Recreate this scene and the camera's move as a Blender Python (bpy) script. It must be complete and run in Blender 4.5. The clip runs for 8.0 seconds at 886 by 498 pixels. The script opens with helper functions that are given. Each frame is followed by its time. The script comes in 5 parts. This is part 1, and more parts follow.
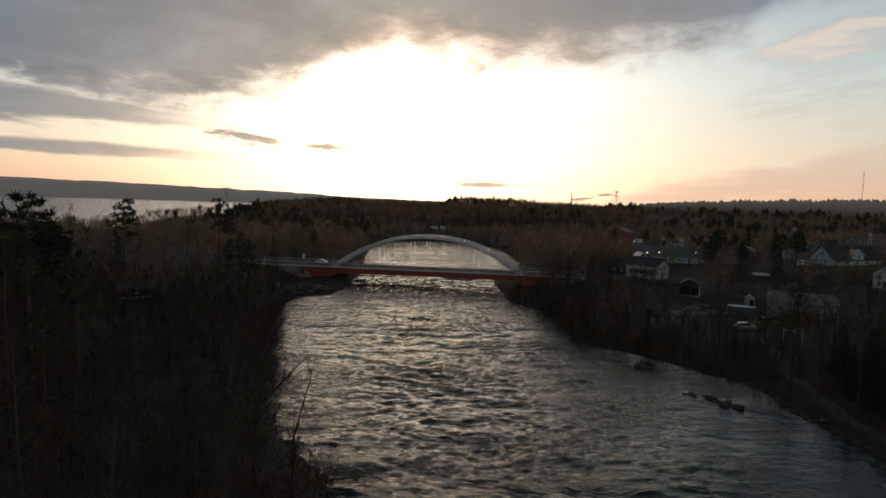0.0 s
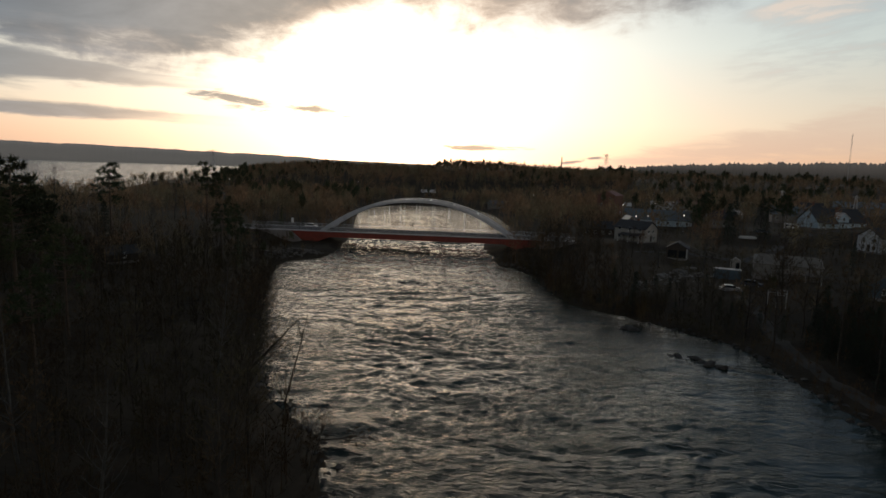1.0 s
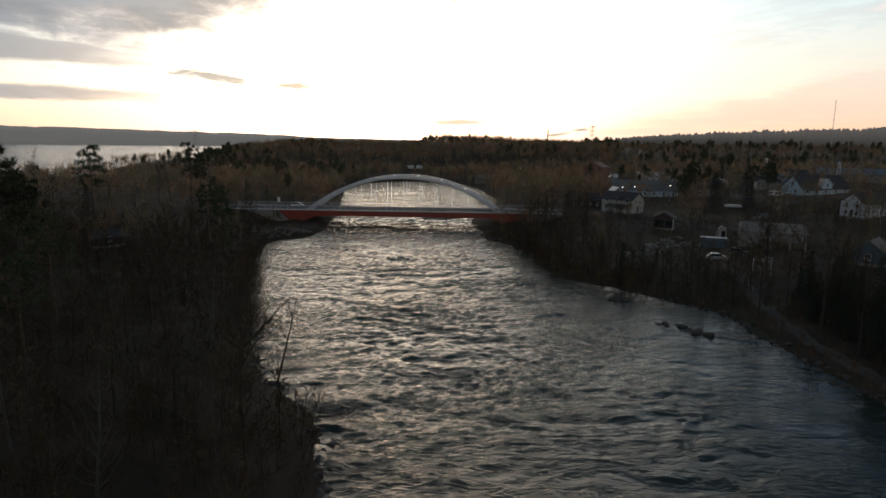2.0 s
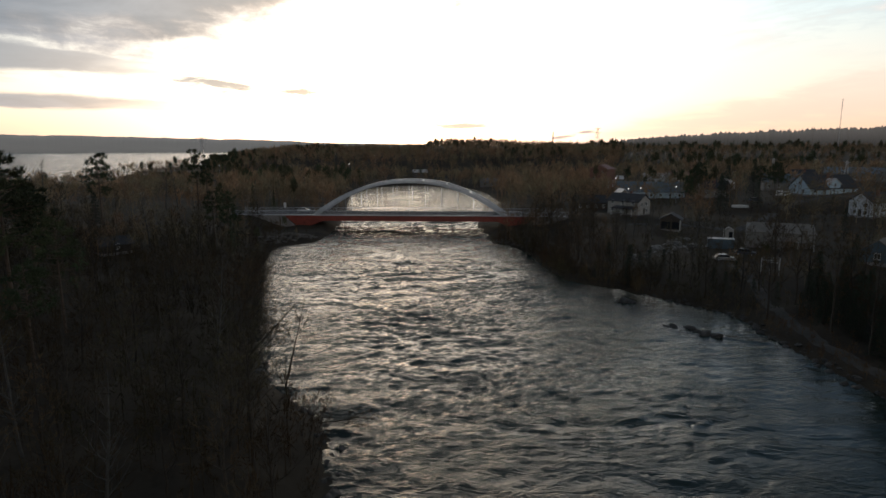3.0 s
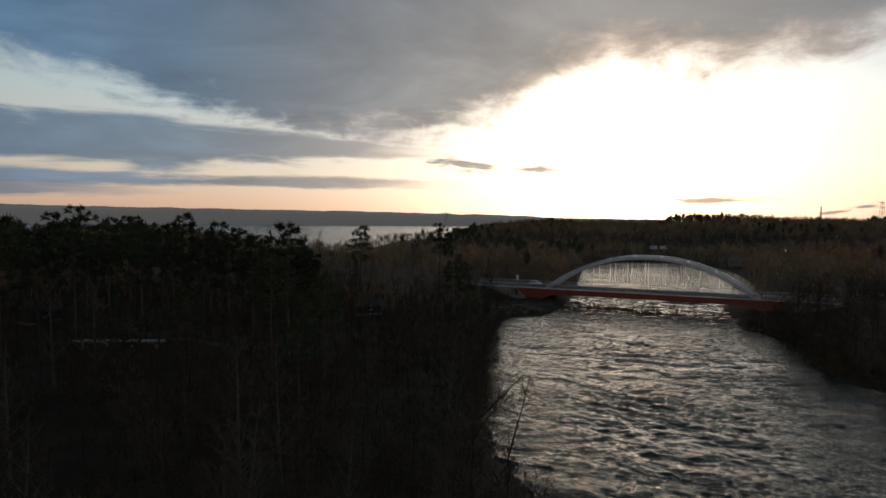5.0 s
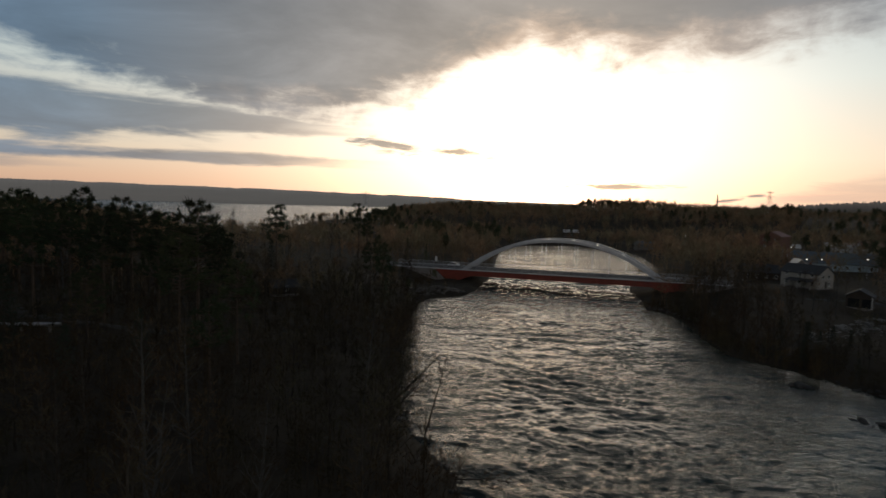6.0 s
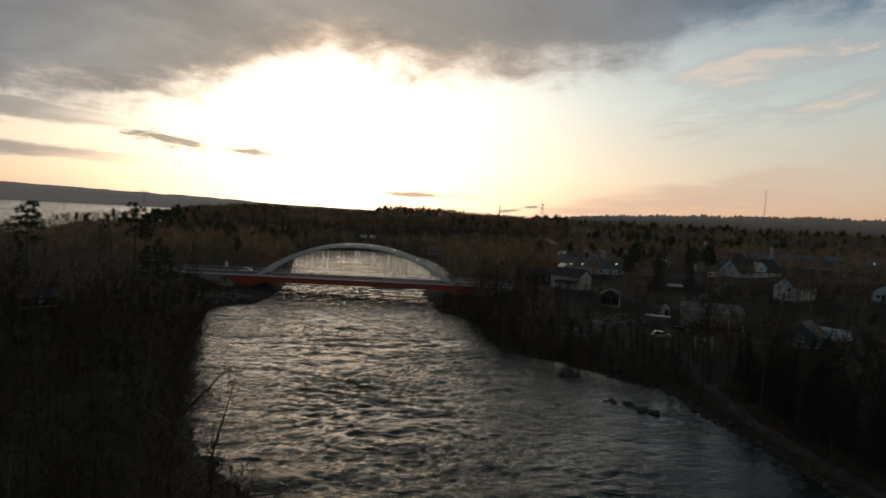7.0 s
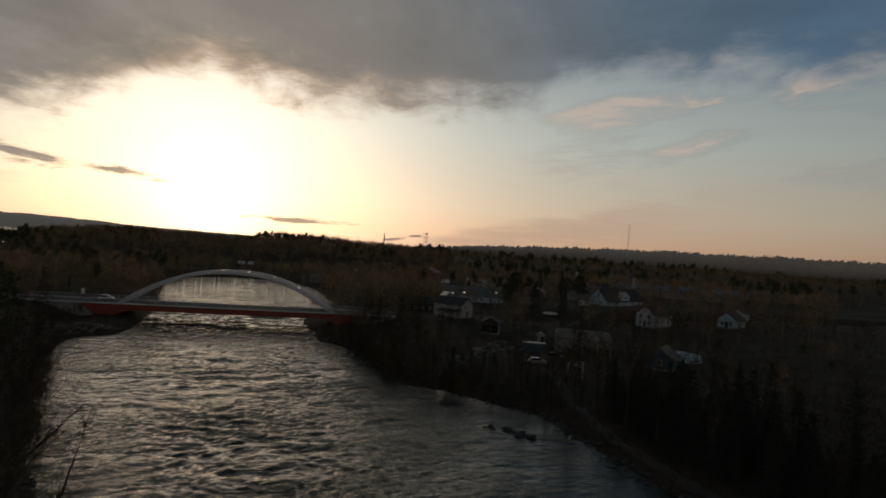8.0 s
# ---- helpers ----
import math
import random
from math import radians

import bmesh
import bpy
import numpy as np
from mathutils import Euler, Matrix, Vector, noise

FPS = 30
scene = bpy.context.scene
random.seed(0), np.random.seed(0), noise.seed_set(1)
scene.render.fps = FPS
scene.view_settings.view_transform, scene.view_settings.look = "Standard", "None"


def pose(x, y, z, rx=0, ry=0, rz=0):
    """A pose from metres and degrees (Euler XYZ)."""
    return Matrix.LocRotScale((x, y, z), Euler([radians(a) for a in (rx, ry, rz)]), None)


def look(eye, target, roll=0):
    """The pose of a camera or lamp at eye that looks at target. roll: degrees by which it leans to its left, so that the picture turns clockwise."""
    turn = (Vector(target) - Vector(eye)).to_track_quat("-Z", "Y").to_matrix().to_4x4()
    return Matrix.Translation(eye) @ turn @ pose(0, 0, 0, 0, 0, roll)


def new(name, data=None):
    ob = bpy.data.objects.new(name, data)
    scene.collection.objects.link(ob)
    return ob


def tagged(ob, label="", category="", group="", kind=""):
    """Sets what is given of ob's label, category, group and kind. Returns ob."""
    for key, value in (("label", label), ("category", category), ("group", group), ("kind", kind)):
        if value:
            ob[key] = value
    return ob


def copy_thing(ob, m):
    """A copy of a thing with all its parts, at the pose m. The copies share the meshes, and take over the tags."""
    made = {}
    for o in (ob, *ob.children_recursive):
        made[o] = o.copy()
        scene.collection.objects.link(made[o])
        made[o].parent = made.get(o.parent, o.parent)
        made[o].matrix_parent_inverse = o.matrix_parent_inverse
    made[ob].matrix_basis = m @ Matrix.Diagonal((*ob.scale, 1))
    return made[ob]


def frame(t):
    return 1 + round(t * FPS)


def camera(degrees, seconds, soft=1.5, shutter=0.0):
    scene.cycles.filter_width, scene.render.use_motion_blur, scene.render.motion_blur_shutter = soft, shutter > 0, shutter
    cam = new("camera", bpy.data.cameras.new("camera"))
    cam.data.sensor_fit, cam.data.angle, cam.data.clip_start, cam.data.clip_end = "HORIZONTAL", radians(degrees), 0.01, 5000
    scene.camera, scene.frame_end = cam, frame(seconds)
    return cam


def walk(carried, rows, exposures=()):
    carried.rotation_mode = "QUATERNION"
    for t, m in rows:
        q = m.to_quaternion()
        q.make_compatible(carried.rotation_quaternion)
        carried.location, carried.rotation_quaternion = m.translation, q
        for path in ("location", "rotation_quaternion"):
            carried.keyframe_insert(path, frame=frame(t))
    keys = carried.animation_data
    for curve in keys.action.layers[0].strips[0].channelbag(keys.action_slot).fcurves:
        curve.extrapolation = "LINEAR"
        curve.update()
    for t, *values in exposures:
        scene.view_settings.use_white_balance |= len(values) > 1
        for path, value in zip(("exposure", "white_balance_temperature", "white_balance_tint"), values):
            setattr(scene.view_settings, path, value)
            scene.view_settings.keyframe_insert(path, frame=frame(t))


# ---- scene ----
cam = camera(73.2, 8.0, soft=1.6, shutter=0.2)
EYE = 28.0
# seconds, yaw, pitch, lean to the right, of a drone that hovers over the river and turns
TURNS = [
    (0.0, 1.36, -4.25, 1.99),
    (0.5, 1.58, -5.64, 1.68),
    (1.0, 0.25, -7.69, 1.98),
    (1.5, -1.07, -9.26, 1.83),
    (2.0, -0.93, -10.0, 0.7),
    (3.3, -0.32, -9.57, 0.0),
    (3.5, 0.0, -9.4, 0.0),
    (3.6, 1.55, -8.8, -0.1),
    (3.7, 3.72, -8.3, 0.2),
    (3.8, 5.89, -7.33, 0.4),
    (3.9, 8.87, -6.2, 0.55),
    (4.0, 11.45, -5.2, 0.61),
    (4.2, 16.3, -3.6, 0.45),
    (4.5, 21.32, -2.56, 0.24),
    (4.7, 22.01, -2.53, 0.49),
    (5.8, 16.51, -3.76, 0.92),
    (6.0, 13.9, -4.3, 1.57),
    (6.5, 4.75, -4.88, 2.54),
    (7.0, -5.38, -3.03, 3.08),
    (7.2, -7.96, -2.3, 3.4),
    (7.5, -9.96, -1.78, 3.8),
    (7.7, -11.4, -1.1, 3.9),
    (8.0, -16.28, 0.37, 4.14),
]


def hover(yaw, pitch, lean):
    return pose(0, 0, EYE, 90 + pitch, 0, yaw) @ pose(0, 0, 0, 0, 0, lean)


walk(cam, [(t, hover(y, p, r)) for t, y, p, r in TURNS],
     exposures=[(0.0, -0.06, 7180, 11), (1.5, -0.03, 7000, 11), (2.0, 0.43, 6760, 10), (3.5, 0.48, 6680, 10), (4.0, 0.42, 6600, 10), (4.5, -0.2, 6570, 9), (6.0, -0.13, 7000, 11), (7.0, -0.18, 7180, 11), (7.5, -0.38, 7220, 11), (8.0, -0.7, 7350, 11)])

# ---- world ----


class Net:
    """Short hand for shader arithmetic: numbers and sockets in, sockets out."""

    def __init__(self, tree):
        self.tree = tree

    def put(self, kind, **inputs):
        node = self.tree.nodes.new(kind)
        for key, value in inputs.items():
            self.link(node.inputs[key.replace("_", " ")], value)
        return node

    def link(self, socket, value):
        if isinstance(value, bpy.types.NodeSocket):
            self.tree.links.new(value, socket)
        else:
            socket.default_value = value

    def op(self, kind, *values, clamp=False):
        node = self.tree.nodes.new("ShaderNodeMath")
        node.operation, node.use_clamp = kind, clamp
        for socket, value in zip(node.inputs, values):
            self.link(socket, value)
        return node.outputs[0]

    def add(self, a, b):
        return self.op("ADD", a, b)

    def sub(self, a, b):
        return self.op("SUBTRACT", a, b)

    def mul(self, a, b):
        return self.op("MULTIPLY", a, b)

    def step(self, value, low, high, a=0.0, b=1.0):
        node = self.tree.nodes.new("ShaderNodeMapRange")
        node.interpolation_type = "SMOOTHSTEP"
        for n, v in enumerate((value, low, high, a, b)):
            self.link(node.inputs[n], v)
        return node.outputs[0]

    def ramp(self, value, stops, smooth=True):
        node = self.tree.nodes.new("ShaderNodeValToRGB")
        node.color_ramp.interpolation = "B_SPLINE" if smooth == 2 else ("EASE" if smooth else "LINEAR")
        while len(node.color_ramp.elements) < len(stops):
            node.color_ramp.elements.new(0.5)
        for element, (at, colour) in zip(node.color_ramp.elements, stops):
            element.position = at
            element.color = (*colour, 1) if isinstance(colour, tuple) else (colour, colour, colour, 1)
        self.link(node.inputs[0], value)
        return node.outputs[0]

    def mix(self, factor, a, b, blend="MIX"):
        node = self.tree.nodes.new("ShaderNodeMix")
        node.data_type, node.blend_type = "RGBA", blend
        self.link(node.inputs[0], factor)
        for socket, value in ((node.inputs[6], a), (node.inputs[7], b)):
            self.link(socket, (*value, 1) if isinstance(value, tuple) and len(value) == 3 else value)
        return node.outputs[2]

    def vec(self, x, y, z):
        return self.put("ShaderNodeCombineXYZ", X=x, Y=y, Z=z).outputs[0]

    def noise(self, vector, scale, detail=4.0, rough=0.55, warp=0.0):
        node = self.put("ShaderNodeTexNoise", Vector=vector, Scale=scale, Detail=detail, Roughness=rough, Distortion=warp)
        return node.outputs[0]


SUN_AZ, SUN_EL = -5.4, 3.2     # degrees right of ahead and above the horizon

world = bpy.data.worlds.new("sky")
scene.world = world
world.use_nodes = True
world.node_tree.nodes.clear()
w = Net(world.node_tree)
ray = w.put("ShaderNodeTexCoord").outputs["Generated"]
split = w.put("ShaderNodeSeparateXYZ", Vector=ray).outputs
az = w.mul(w.op("ARCTAN2", split[0], split[1]), 57.2958)
el = w.mul(w.op("ARCSINE", split[2]), 57.2958)
up = w.op("MAXIMUM", el, 0.0)

sun_way = (math.sin(radians(SUN_AZ)) * math.cos(radians(SUN_EL)), math.cos(radians(SUN_AZ)) * math.cos(radians(SUN_EL)), math.sin(radians(SUN_EL)))
dot = w.tree.nodes.new("ShaderNodeVectorMath")
dot.operation = "DOT_PRODUCT"
w.link(dot.inputs[0], ray)
dot.inputs[1].default_value = sun_way
off_sun = w.mul(w.op("ARCCOSINE", w.op("MINIMUM", dot.outputs["Value"], 0.99999)), 57.2958)

sky = w.tree.nodes.new("ShaderNodeTexSky")
sky.sky_type, sky.sun_disc = "NISHITA", False
sky.sun_elevation, sky.sun_rotation = radians(SUN_EL), radians(SUN_AZ)
sky.dust_density, sky.air_density = 2.0, 1.0

# clear air: peach at the horizon, pale yellow, then pale blue
clear = w.ramp(w.op("DIVIDE", up, 40.0), [(0.0, (0.64, 0.42, 0.33)), (0.04, (0.69, 0.49, 0.39)), (0.11, (0.66, 0.60, 0.54)),
                                        (0.27, (0.52, 0.62, 0.66)), (0.55, (0.26, 0.36, 0.48)), (1.0, (0.12, 0.19, 0.30))], smooth=False)
away = w.step(off_sun, 25.0, 90.0, 1.0, 0.55)
clear = w.mix(1.0, clear, w.mix(away, (0.0, 0.0, 0.0), (1.0, 1.0, 1.0)), "MULTIPLY")
wide = w.op("EXPONENT", w.mul(w.op("POWER", w.op("DIVIDE", off_sun, 19.5), 2.0), -1.0))
tight = w.op("EXPONENT", w.mul(w.op("POWER", w.op("DIVIDE", off_sun, 4.2), 1.3), -1.0))
glow = w.mix(1.0, w.mix(wide, (0.0, 0.0, 0.0), (0.90, 0.93, 0.89)), w.mix(tight, (0.0, 0.0, 0.0), (1.28, 1.2, 0.98)), "ADD")
clear = w.mix(1.0, clear, glow, "ADD")
clear = w.mix(1.0, clear, w.mix(0.04, (0.0, 0.0, 0.0), sky.outputs[0]), "ADD")

# the cloud deck, its ragged lower edge, and streaks below it
high = w.add(split[2], 0.10)
flat = w.vec(w.op("DIVIDE", split[0], high), w.op("DIVIDE", split[1], high), 0.0)
rough_edge = w.noise(flat, 1.5, 8.0, 0.62, 0.5)
billow = w.noise(flat, 0.45, 5.0, 0.55, 0.2)


def along(stops, scale):
    """A height that follows the azimuth: stops of (degrees right of ahead, value)."""
    return w.mul(w.ramp(w.op("DIVIDE", w.add(az, 90.0), 180.0), [((a + 90.0) / 180.0, v / scale) for a, v in stops], smooth=False), scale)


edge = along([(-90, 16), (-58, 12.6), (-50, 10.7), (-45, 9.2), (-37, 7.6), (-30, 6.6), (-22, 6.9), (-17, 8.3), (-14.3, 10.6), (-10, 12.9), (-6.2, 14.6), (-3.4, 13.5),
              (1.5, 12.8), (8, 12.4), (14, 12.8), (19, 13.2), (23.5, 13.8), (26.5, 15.3), (32, 16.5), (42, 15.8), (52, 15.3), (90, 15)], 40.0)
tufts = w.noise(flat, 4.2, 6.0, 0.6, 0.6)
heaps = w.noise(w.vec(w.mul(az, 0.22), w.mul(el, 0.34), 1.3), 1.0, 6.0, 0.6, 0.5)
above = w.add(w.add(w.sub(el, edge), w.mul(w.sub(heaps, 0.5), 5.5)), w.add(w.mul(w.sub(rough_edge, 0.5), 5.6), w.add(w.mul(w.sub(billow, 0.5), 2.2), w.mul(w.sub(tufts, 0.5), 3.0))))
deck = w.step(above, -0.9, along([(-90, 2.4), (-35, 2.2), (-20, 3.6), (-8, 2.0), (10, 2.6), (25, 4.0), (90, 4.0)], 5.0))
streaks = w.noise(w.vec(w.mul(az, 0.05), w.mul(el, 0.50), 3.7), 1.0, 6.0, 0.55, 0.3)
ripple = w.add(w.mul(w.sub(streaks, 0.5), 2.6), w.mul(w.sub(rough_edge, 0.5), 1.5))


def band(top, bottom, right_end):
    """A long cloud between two lines that thins out towards the sun."""
    high_line, low_line = along(top, 20.0), along(bottom, 20.0)
    half = w.mul(w.sub(high_line, low_line), 0.5)
    d = w.op("DIVIDE", w.op("ABSOLUTE", w.sub(el, w.mul(w.add(high_line, low_line), 0.5))), half)
    return w.mul(w.step(w.add(d, ripple), 1.35, 0.6), w.step(w.add(az, w.mul(ripple, 5.0)), right_end + 7.0, right_end - 7.0))


streak = w.op("MAXIMUM", w.mul(band([(-90, 8.0), (-58, 8.5), (-50, 8.7), (-39, 8.1), (-26, 7.1), (-20, 6.7)], [(-90, 4.4), (-58, 4.7), (-46, 4.7), (-36, 5.2), (-26, 6.0), (-20, 6.2)], -24.0), 0.88),
              w.op("MAXIMUM", w.mul(band([(-58, 4.1), (-48, 3.9), (-36, 4.0), (-23, 3.8)], [(-58, 2.7), (-48, 2.8), (-36, 3.0), (-23, 3.1)], -25.0), 0.85),
                   w.mul(band([(-90, 3.6), (-60, 3.4), (-46, 2.7)], [(-90, 1.4), (-60, 1.6), (-46, 2.2)], -50.0), 0.75)))


def wisp(a, e, wide_by, tall, lean=0.0):
    u = w.op("DIVIDE", w.sub(az, a), wide_by)
    v = w.op("DIVIDE", w.sub(w.sub(el, e), w.mul(w.sub(az, a), lean)), tall)
    d = w.op("SQRT", w.add(w.mul(u, u), w.mul(v, v)))
    return w.step(w.add(d, w.add(w.mul(w.sub(rough_edge, 0.5), 2.2), w.add(w.mul(w.sub(streaks, 0.5), 1.8), w.mul(w.sub(tufts, 0.5), 2.6)))), 1.2, 0.3)


small = wisp(-19.6, 5.5, 3.4, 0.70, -0.11)
for spot in ((-12.6, 4.9, 2.8, 0.40, -0.09), (2.5, 2.0, 4.2, 0.28, 0.0), (11.8, 1.05, 1.3, 0.22, 0.18), (13.6, 1.4, 0.9, 0.2, 0.10)):
    small = w.op("MAXIMUM", small, wisp(*spot))
# broken pinkish clouds away from the sun, low under the deck
flecks = w.noise(w.vec(w.mul(az, 0.075), w.mul(w.sub(el, w.mul(az, 0.10)), 0.30), 9.2), 1.0, 6.0, 0.62, 0.35)
fleck_zone = w.mul(w.mul(w.step(az, 22.0, 28.0), w.step(az, 120.0, 70.0)), w.mul(w.step(el, 6.5, 9.5), w.step(el, 22.0, 16.0)))
fleck = w.mul(w.step(flecks, 0.47, 0.69), w.mul(fleck_zone, 0.74))
# thin smoke that drifts up and away from a far chimney
drift_line = w.add(w.mul(w.sub(az, 12.0), 0.15), 0.5)
drift = w.op("DIVIDE", w.op("ABSOLUTE", w.sub(el, drift_line)), w.add(w.mul(w.sub(az, 12.0), 0.085), 0.35))
smoke = w.mul(w.step(w.add(drift, w.mul(w.sub(rough_edge, 0.5), 3.0)), 1.3, 0.1), w.mul(w.step(az, 12.0, 17.0), w.step(az, 50.0, 30.0)))
clear = w.mix(w.mul(smoke, 0.5), clear, (0.66, 0.49, 0.42))
cover = w.op("MAXIMUM", w.op("MAXIMUM", deck, streak), w.op("MAXIMUM", w.mul(small, 0.90), fleck))

body_tone = w.ramp(w.noise(flat, 0.9, 6.0, 0.6, 0.4), [(0.26, 0.66), (0.5, 0.97), (0.72, 1.38)], smooth=False)
grey = w.mix(1.0, w.ramp(w.op("DIVIDE", off_sun, 180.0), [(0.0, (0.46, 0.38, 0.30)), (0.08, (0.36, 0.335, 0.315)), (0.165, (0.225, 0.25, 0.285)), (0.225, (0.14, 0.215, 0.31)),
                                                        (0.3, (0.092, 0.18, 0.30)), (0.5, (0.12, 0.165, 0.23)), (0.7, (0.27, 0.285, 0.32)), (1.0, (0.43, 0.42, 0.43))], smooth=False), body_tone, "MULTIPLY")
thin = w.mul(w.step(az, -5.0, 30.0, 1.0, 1.2), w.step(el, 21.0, 42.0, 1.0, 0.42))
grey = w.mix(1.0, grey, w.vec(thin, thin, thin), "MULTIPLY")
lining = w.mul(w.mul(w.step(above, 4.2, 0.0), w.step(off_sun, 36.0, 6.0)), w.sub(1.0, w.op("MAXIMUM", small, w.mul(streak, 0.6))))
grey = w.mix(1.0, grey, w.mix(lining, (0.0, 0.0, 0.0), (0.62, 0.42, 0.28)), "ADD")
grey = w.mix(w.mul(w.op("MINIMUM", w.mul(fleck, 1.6), 1.0), w.sub(1.0, deck)), grey, (0.80, 0.68, 0.61))
whole = w.mix(w.mul(cover, 0.96), clear, grey)
shown = w.put("ShaderNodeBackground", Color=whole, Strength=1.0)
w.link(w.put("ShaderNodeOutputWorld").inputs["Surface"], shown.outputs[0])

sun = new("sun", bpy.data.lights.new("sun", "SUN"))
sun.data.energy, sun.data.angle, sun.data.color = 0.34, radians(58.0), (1.0, 0.93, 0.83)
sun.matrix_world = look(Vector(sun_way) * 100, (0, 0, 0))

# ---- materials ----


def surface(name, colour, second=None, rough=0.8, metal=0.0, scale=1.0, bump=0.0, fine=12.0, spread=0.0, spec=0.5, stand=0.0):
    """A material whose colour wanders between two tones at two scales, with fine relief. spread: how far pieces differ; stand: how far groups of plants do."""
    m = bpy.data.materials.new(name)
    m.use_nodes = True
    n = Net(m.node_tree)
    main = m.node_tree.nodes["Principled BSDF"]
    at = n.put("ShaderNodeTexCoord").outputs["Object"]
    coarse, grain = n.noise(at, scale, 4.0), n.noise(at, scale * fine, 3.0)
    second = second or tuple(c * 0.6 for c in colour)
    blend = n.add(n.mul(n.step(coarse, 0.32, 0.68), 0.65), n.mul(grain, 0.35))
    tone = n.mix(blend, colour, second)
    if spread:
        luck = n.put("ShaderNodeObjectInfo").outputs["Random"]
        island = n.put("ShaderNodeNewGeometry").outputs["Random Per Island"]
        both = n.add(n.mul(luck, 0.7), n.mul(island, 0.3))
        tone = n.mix(1.0, tone, n.ramp(both, [(0.0, 1.0 - spread), (1.0, 1.0 + spread)], smooth=False), "MULTIPLY")
    if stand:
        # whole stands differ: reddish here, olive there, some darker
        where = n.put("ShaderNodeNewGeometry").outputs["Position"]
        kind_of, depth_of = n.noise(where, 0.045, 3.0), n.noise(where, 0.11, 3.0, 0.6)
        tone = n.mix(1.0, tone, n.mix(n.step(kind_of, 0.36, 0.64), (1.18, 0.98, 0.80), (0.88, 1.02, 0.86)), "MULTIPLY")
        tone = n.mix(1.0, tone, n.ramp(depth_of, [(0.3, 1.0 - stand), (0.5, 1.0), (0.7, 1.0 + stand)], smooth=False), "MULTIPLY")
    n.link(main.inputs["Base Color"], tone)
    n.link(main.inputs["Roughness"], n.step(grain, 0.2, 0.8, max(rough - 0.12, 0.03), min(rough + 0.1, 1.0)))
    main.inputs["Metallic"].default_value = metal
    main.inputs["Specular IOR Level"].default_value = spec
    if bump:
        relief = n.put("ShaderNodeBump", Height=n.add(coarse, n.mul(grain, 0.5)), Strength=min(bump, 1.0), Distance=0.05)
        n.link(main.inputs["Normal"], relief.outputs[0])
    return m


M_GROUND = surface("winter_ground", (0.055, 0.044, 0.031), (0.025, 0.021, 0.016), 0.95, scale=0.12, bump=0.6, fine=14, spec=0.1)
M_BARK = surface("bark", (0.066, 0.055, 0.044), (0.032, 0.027, 0.022), 0.9, scale=1.2, bump=0.5, spread=0.45, spec=0.2)
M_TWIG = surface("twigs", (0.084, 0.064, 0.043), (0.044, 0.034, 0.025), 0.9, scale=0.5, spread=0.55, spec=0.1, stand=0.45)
# paler than M_TWIG: the evening haze over the woods is put into the colour
M_HAZED_WOODS = surface("hazed_woodland_twigs", (0.25, 0.182, 0.130), (0.148, 0.110, 0.083), 0.9, scale=0.05, spread=0.22, spec=0.1, stand=0.5)
M_BIRCH = surface("birch_bark", (0.085, 0.080, 0.072), (0.036, 0.034, 0.030), 0.8, scale=1.6, bump=0.3, fine=6)
M_PINE_BARK = surface("pine_bark", (0.11, 0.075, 0.052), (0.06, 0.043, 0.032), 0.9, scale=1.0, bump=0.6)
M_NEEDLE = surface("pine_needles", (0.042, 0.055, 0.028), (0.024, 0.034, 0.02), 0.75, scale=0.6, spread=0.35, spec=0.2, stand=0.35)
# M_NEEDLE lightened, so that distance haze is part of the colour
M_HAZED_NEEDLE = surface("hazed_distant_needles", (0.078, 0.084, 0.055), (0.046, 0.052, 0.036), 0.8, scale=0.05, spread=0.3, spec=0.1, stand=0.35)
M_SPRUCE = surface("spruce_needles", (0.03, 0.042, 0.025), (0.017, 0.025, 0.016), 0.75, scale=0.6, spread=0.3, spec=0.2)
M_WET_ROCK = surface("dark_wet_rubble", (0.15, 0.135, 0.12), (0.06, 0.053, 0.047), 0.8, scale=1.1, bump=0.8, spread=0.4, spec=0.3)
M_ROCK = surface("rock", (0.05, 0.046, 0.042), (0.022, 0.02, 0.018), 0.85, scale=1.1, bump=0.8, spread=0.35)
M_CONCRETE = surface("concrete", (0.23, 0.21, 0.205), (0.14, 0.128, 0.122), 0.85, scale=0.5, bump=0.2, fine=16)
M_ASPHALT = surface("asphalt", (0.055, 0.055, 0.057), (0.035, 0.035, 0.037), 0.85, scale=0.4, bump=0.2, fine=30, spec=0.25)
M_GRAVEL = surface("gravel_path", (0.05, 0.045, 0.04), (0.028, 0.025, 0.022), 0.95, scale=0.6, bump=0.5, fine=20)
M_STEEL = surface("pale_steel_paint", (0.52, 0.53, 0.56), (0.38, 0.39, 0.42), 0.38, scale=0.35, fine=10)
M_RED = surface("red_steel_paint", (0.25, 0.038, 0.022), (0.15, 0.026, 0.017), 0.5, scale=0.5, fine=10)
M_GALV = surface("galvanised_steel", (0.45, 0.46, 0.48), (0.3, 0.31, 0.33), 0.4, metal=0.7, scale=1.5)


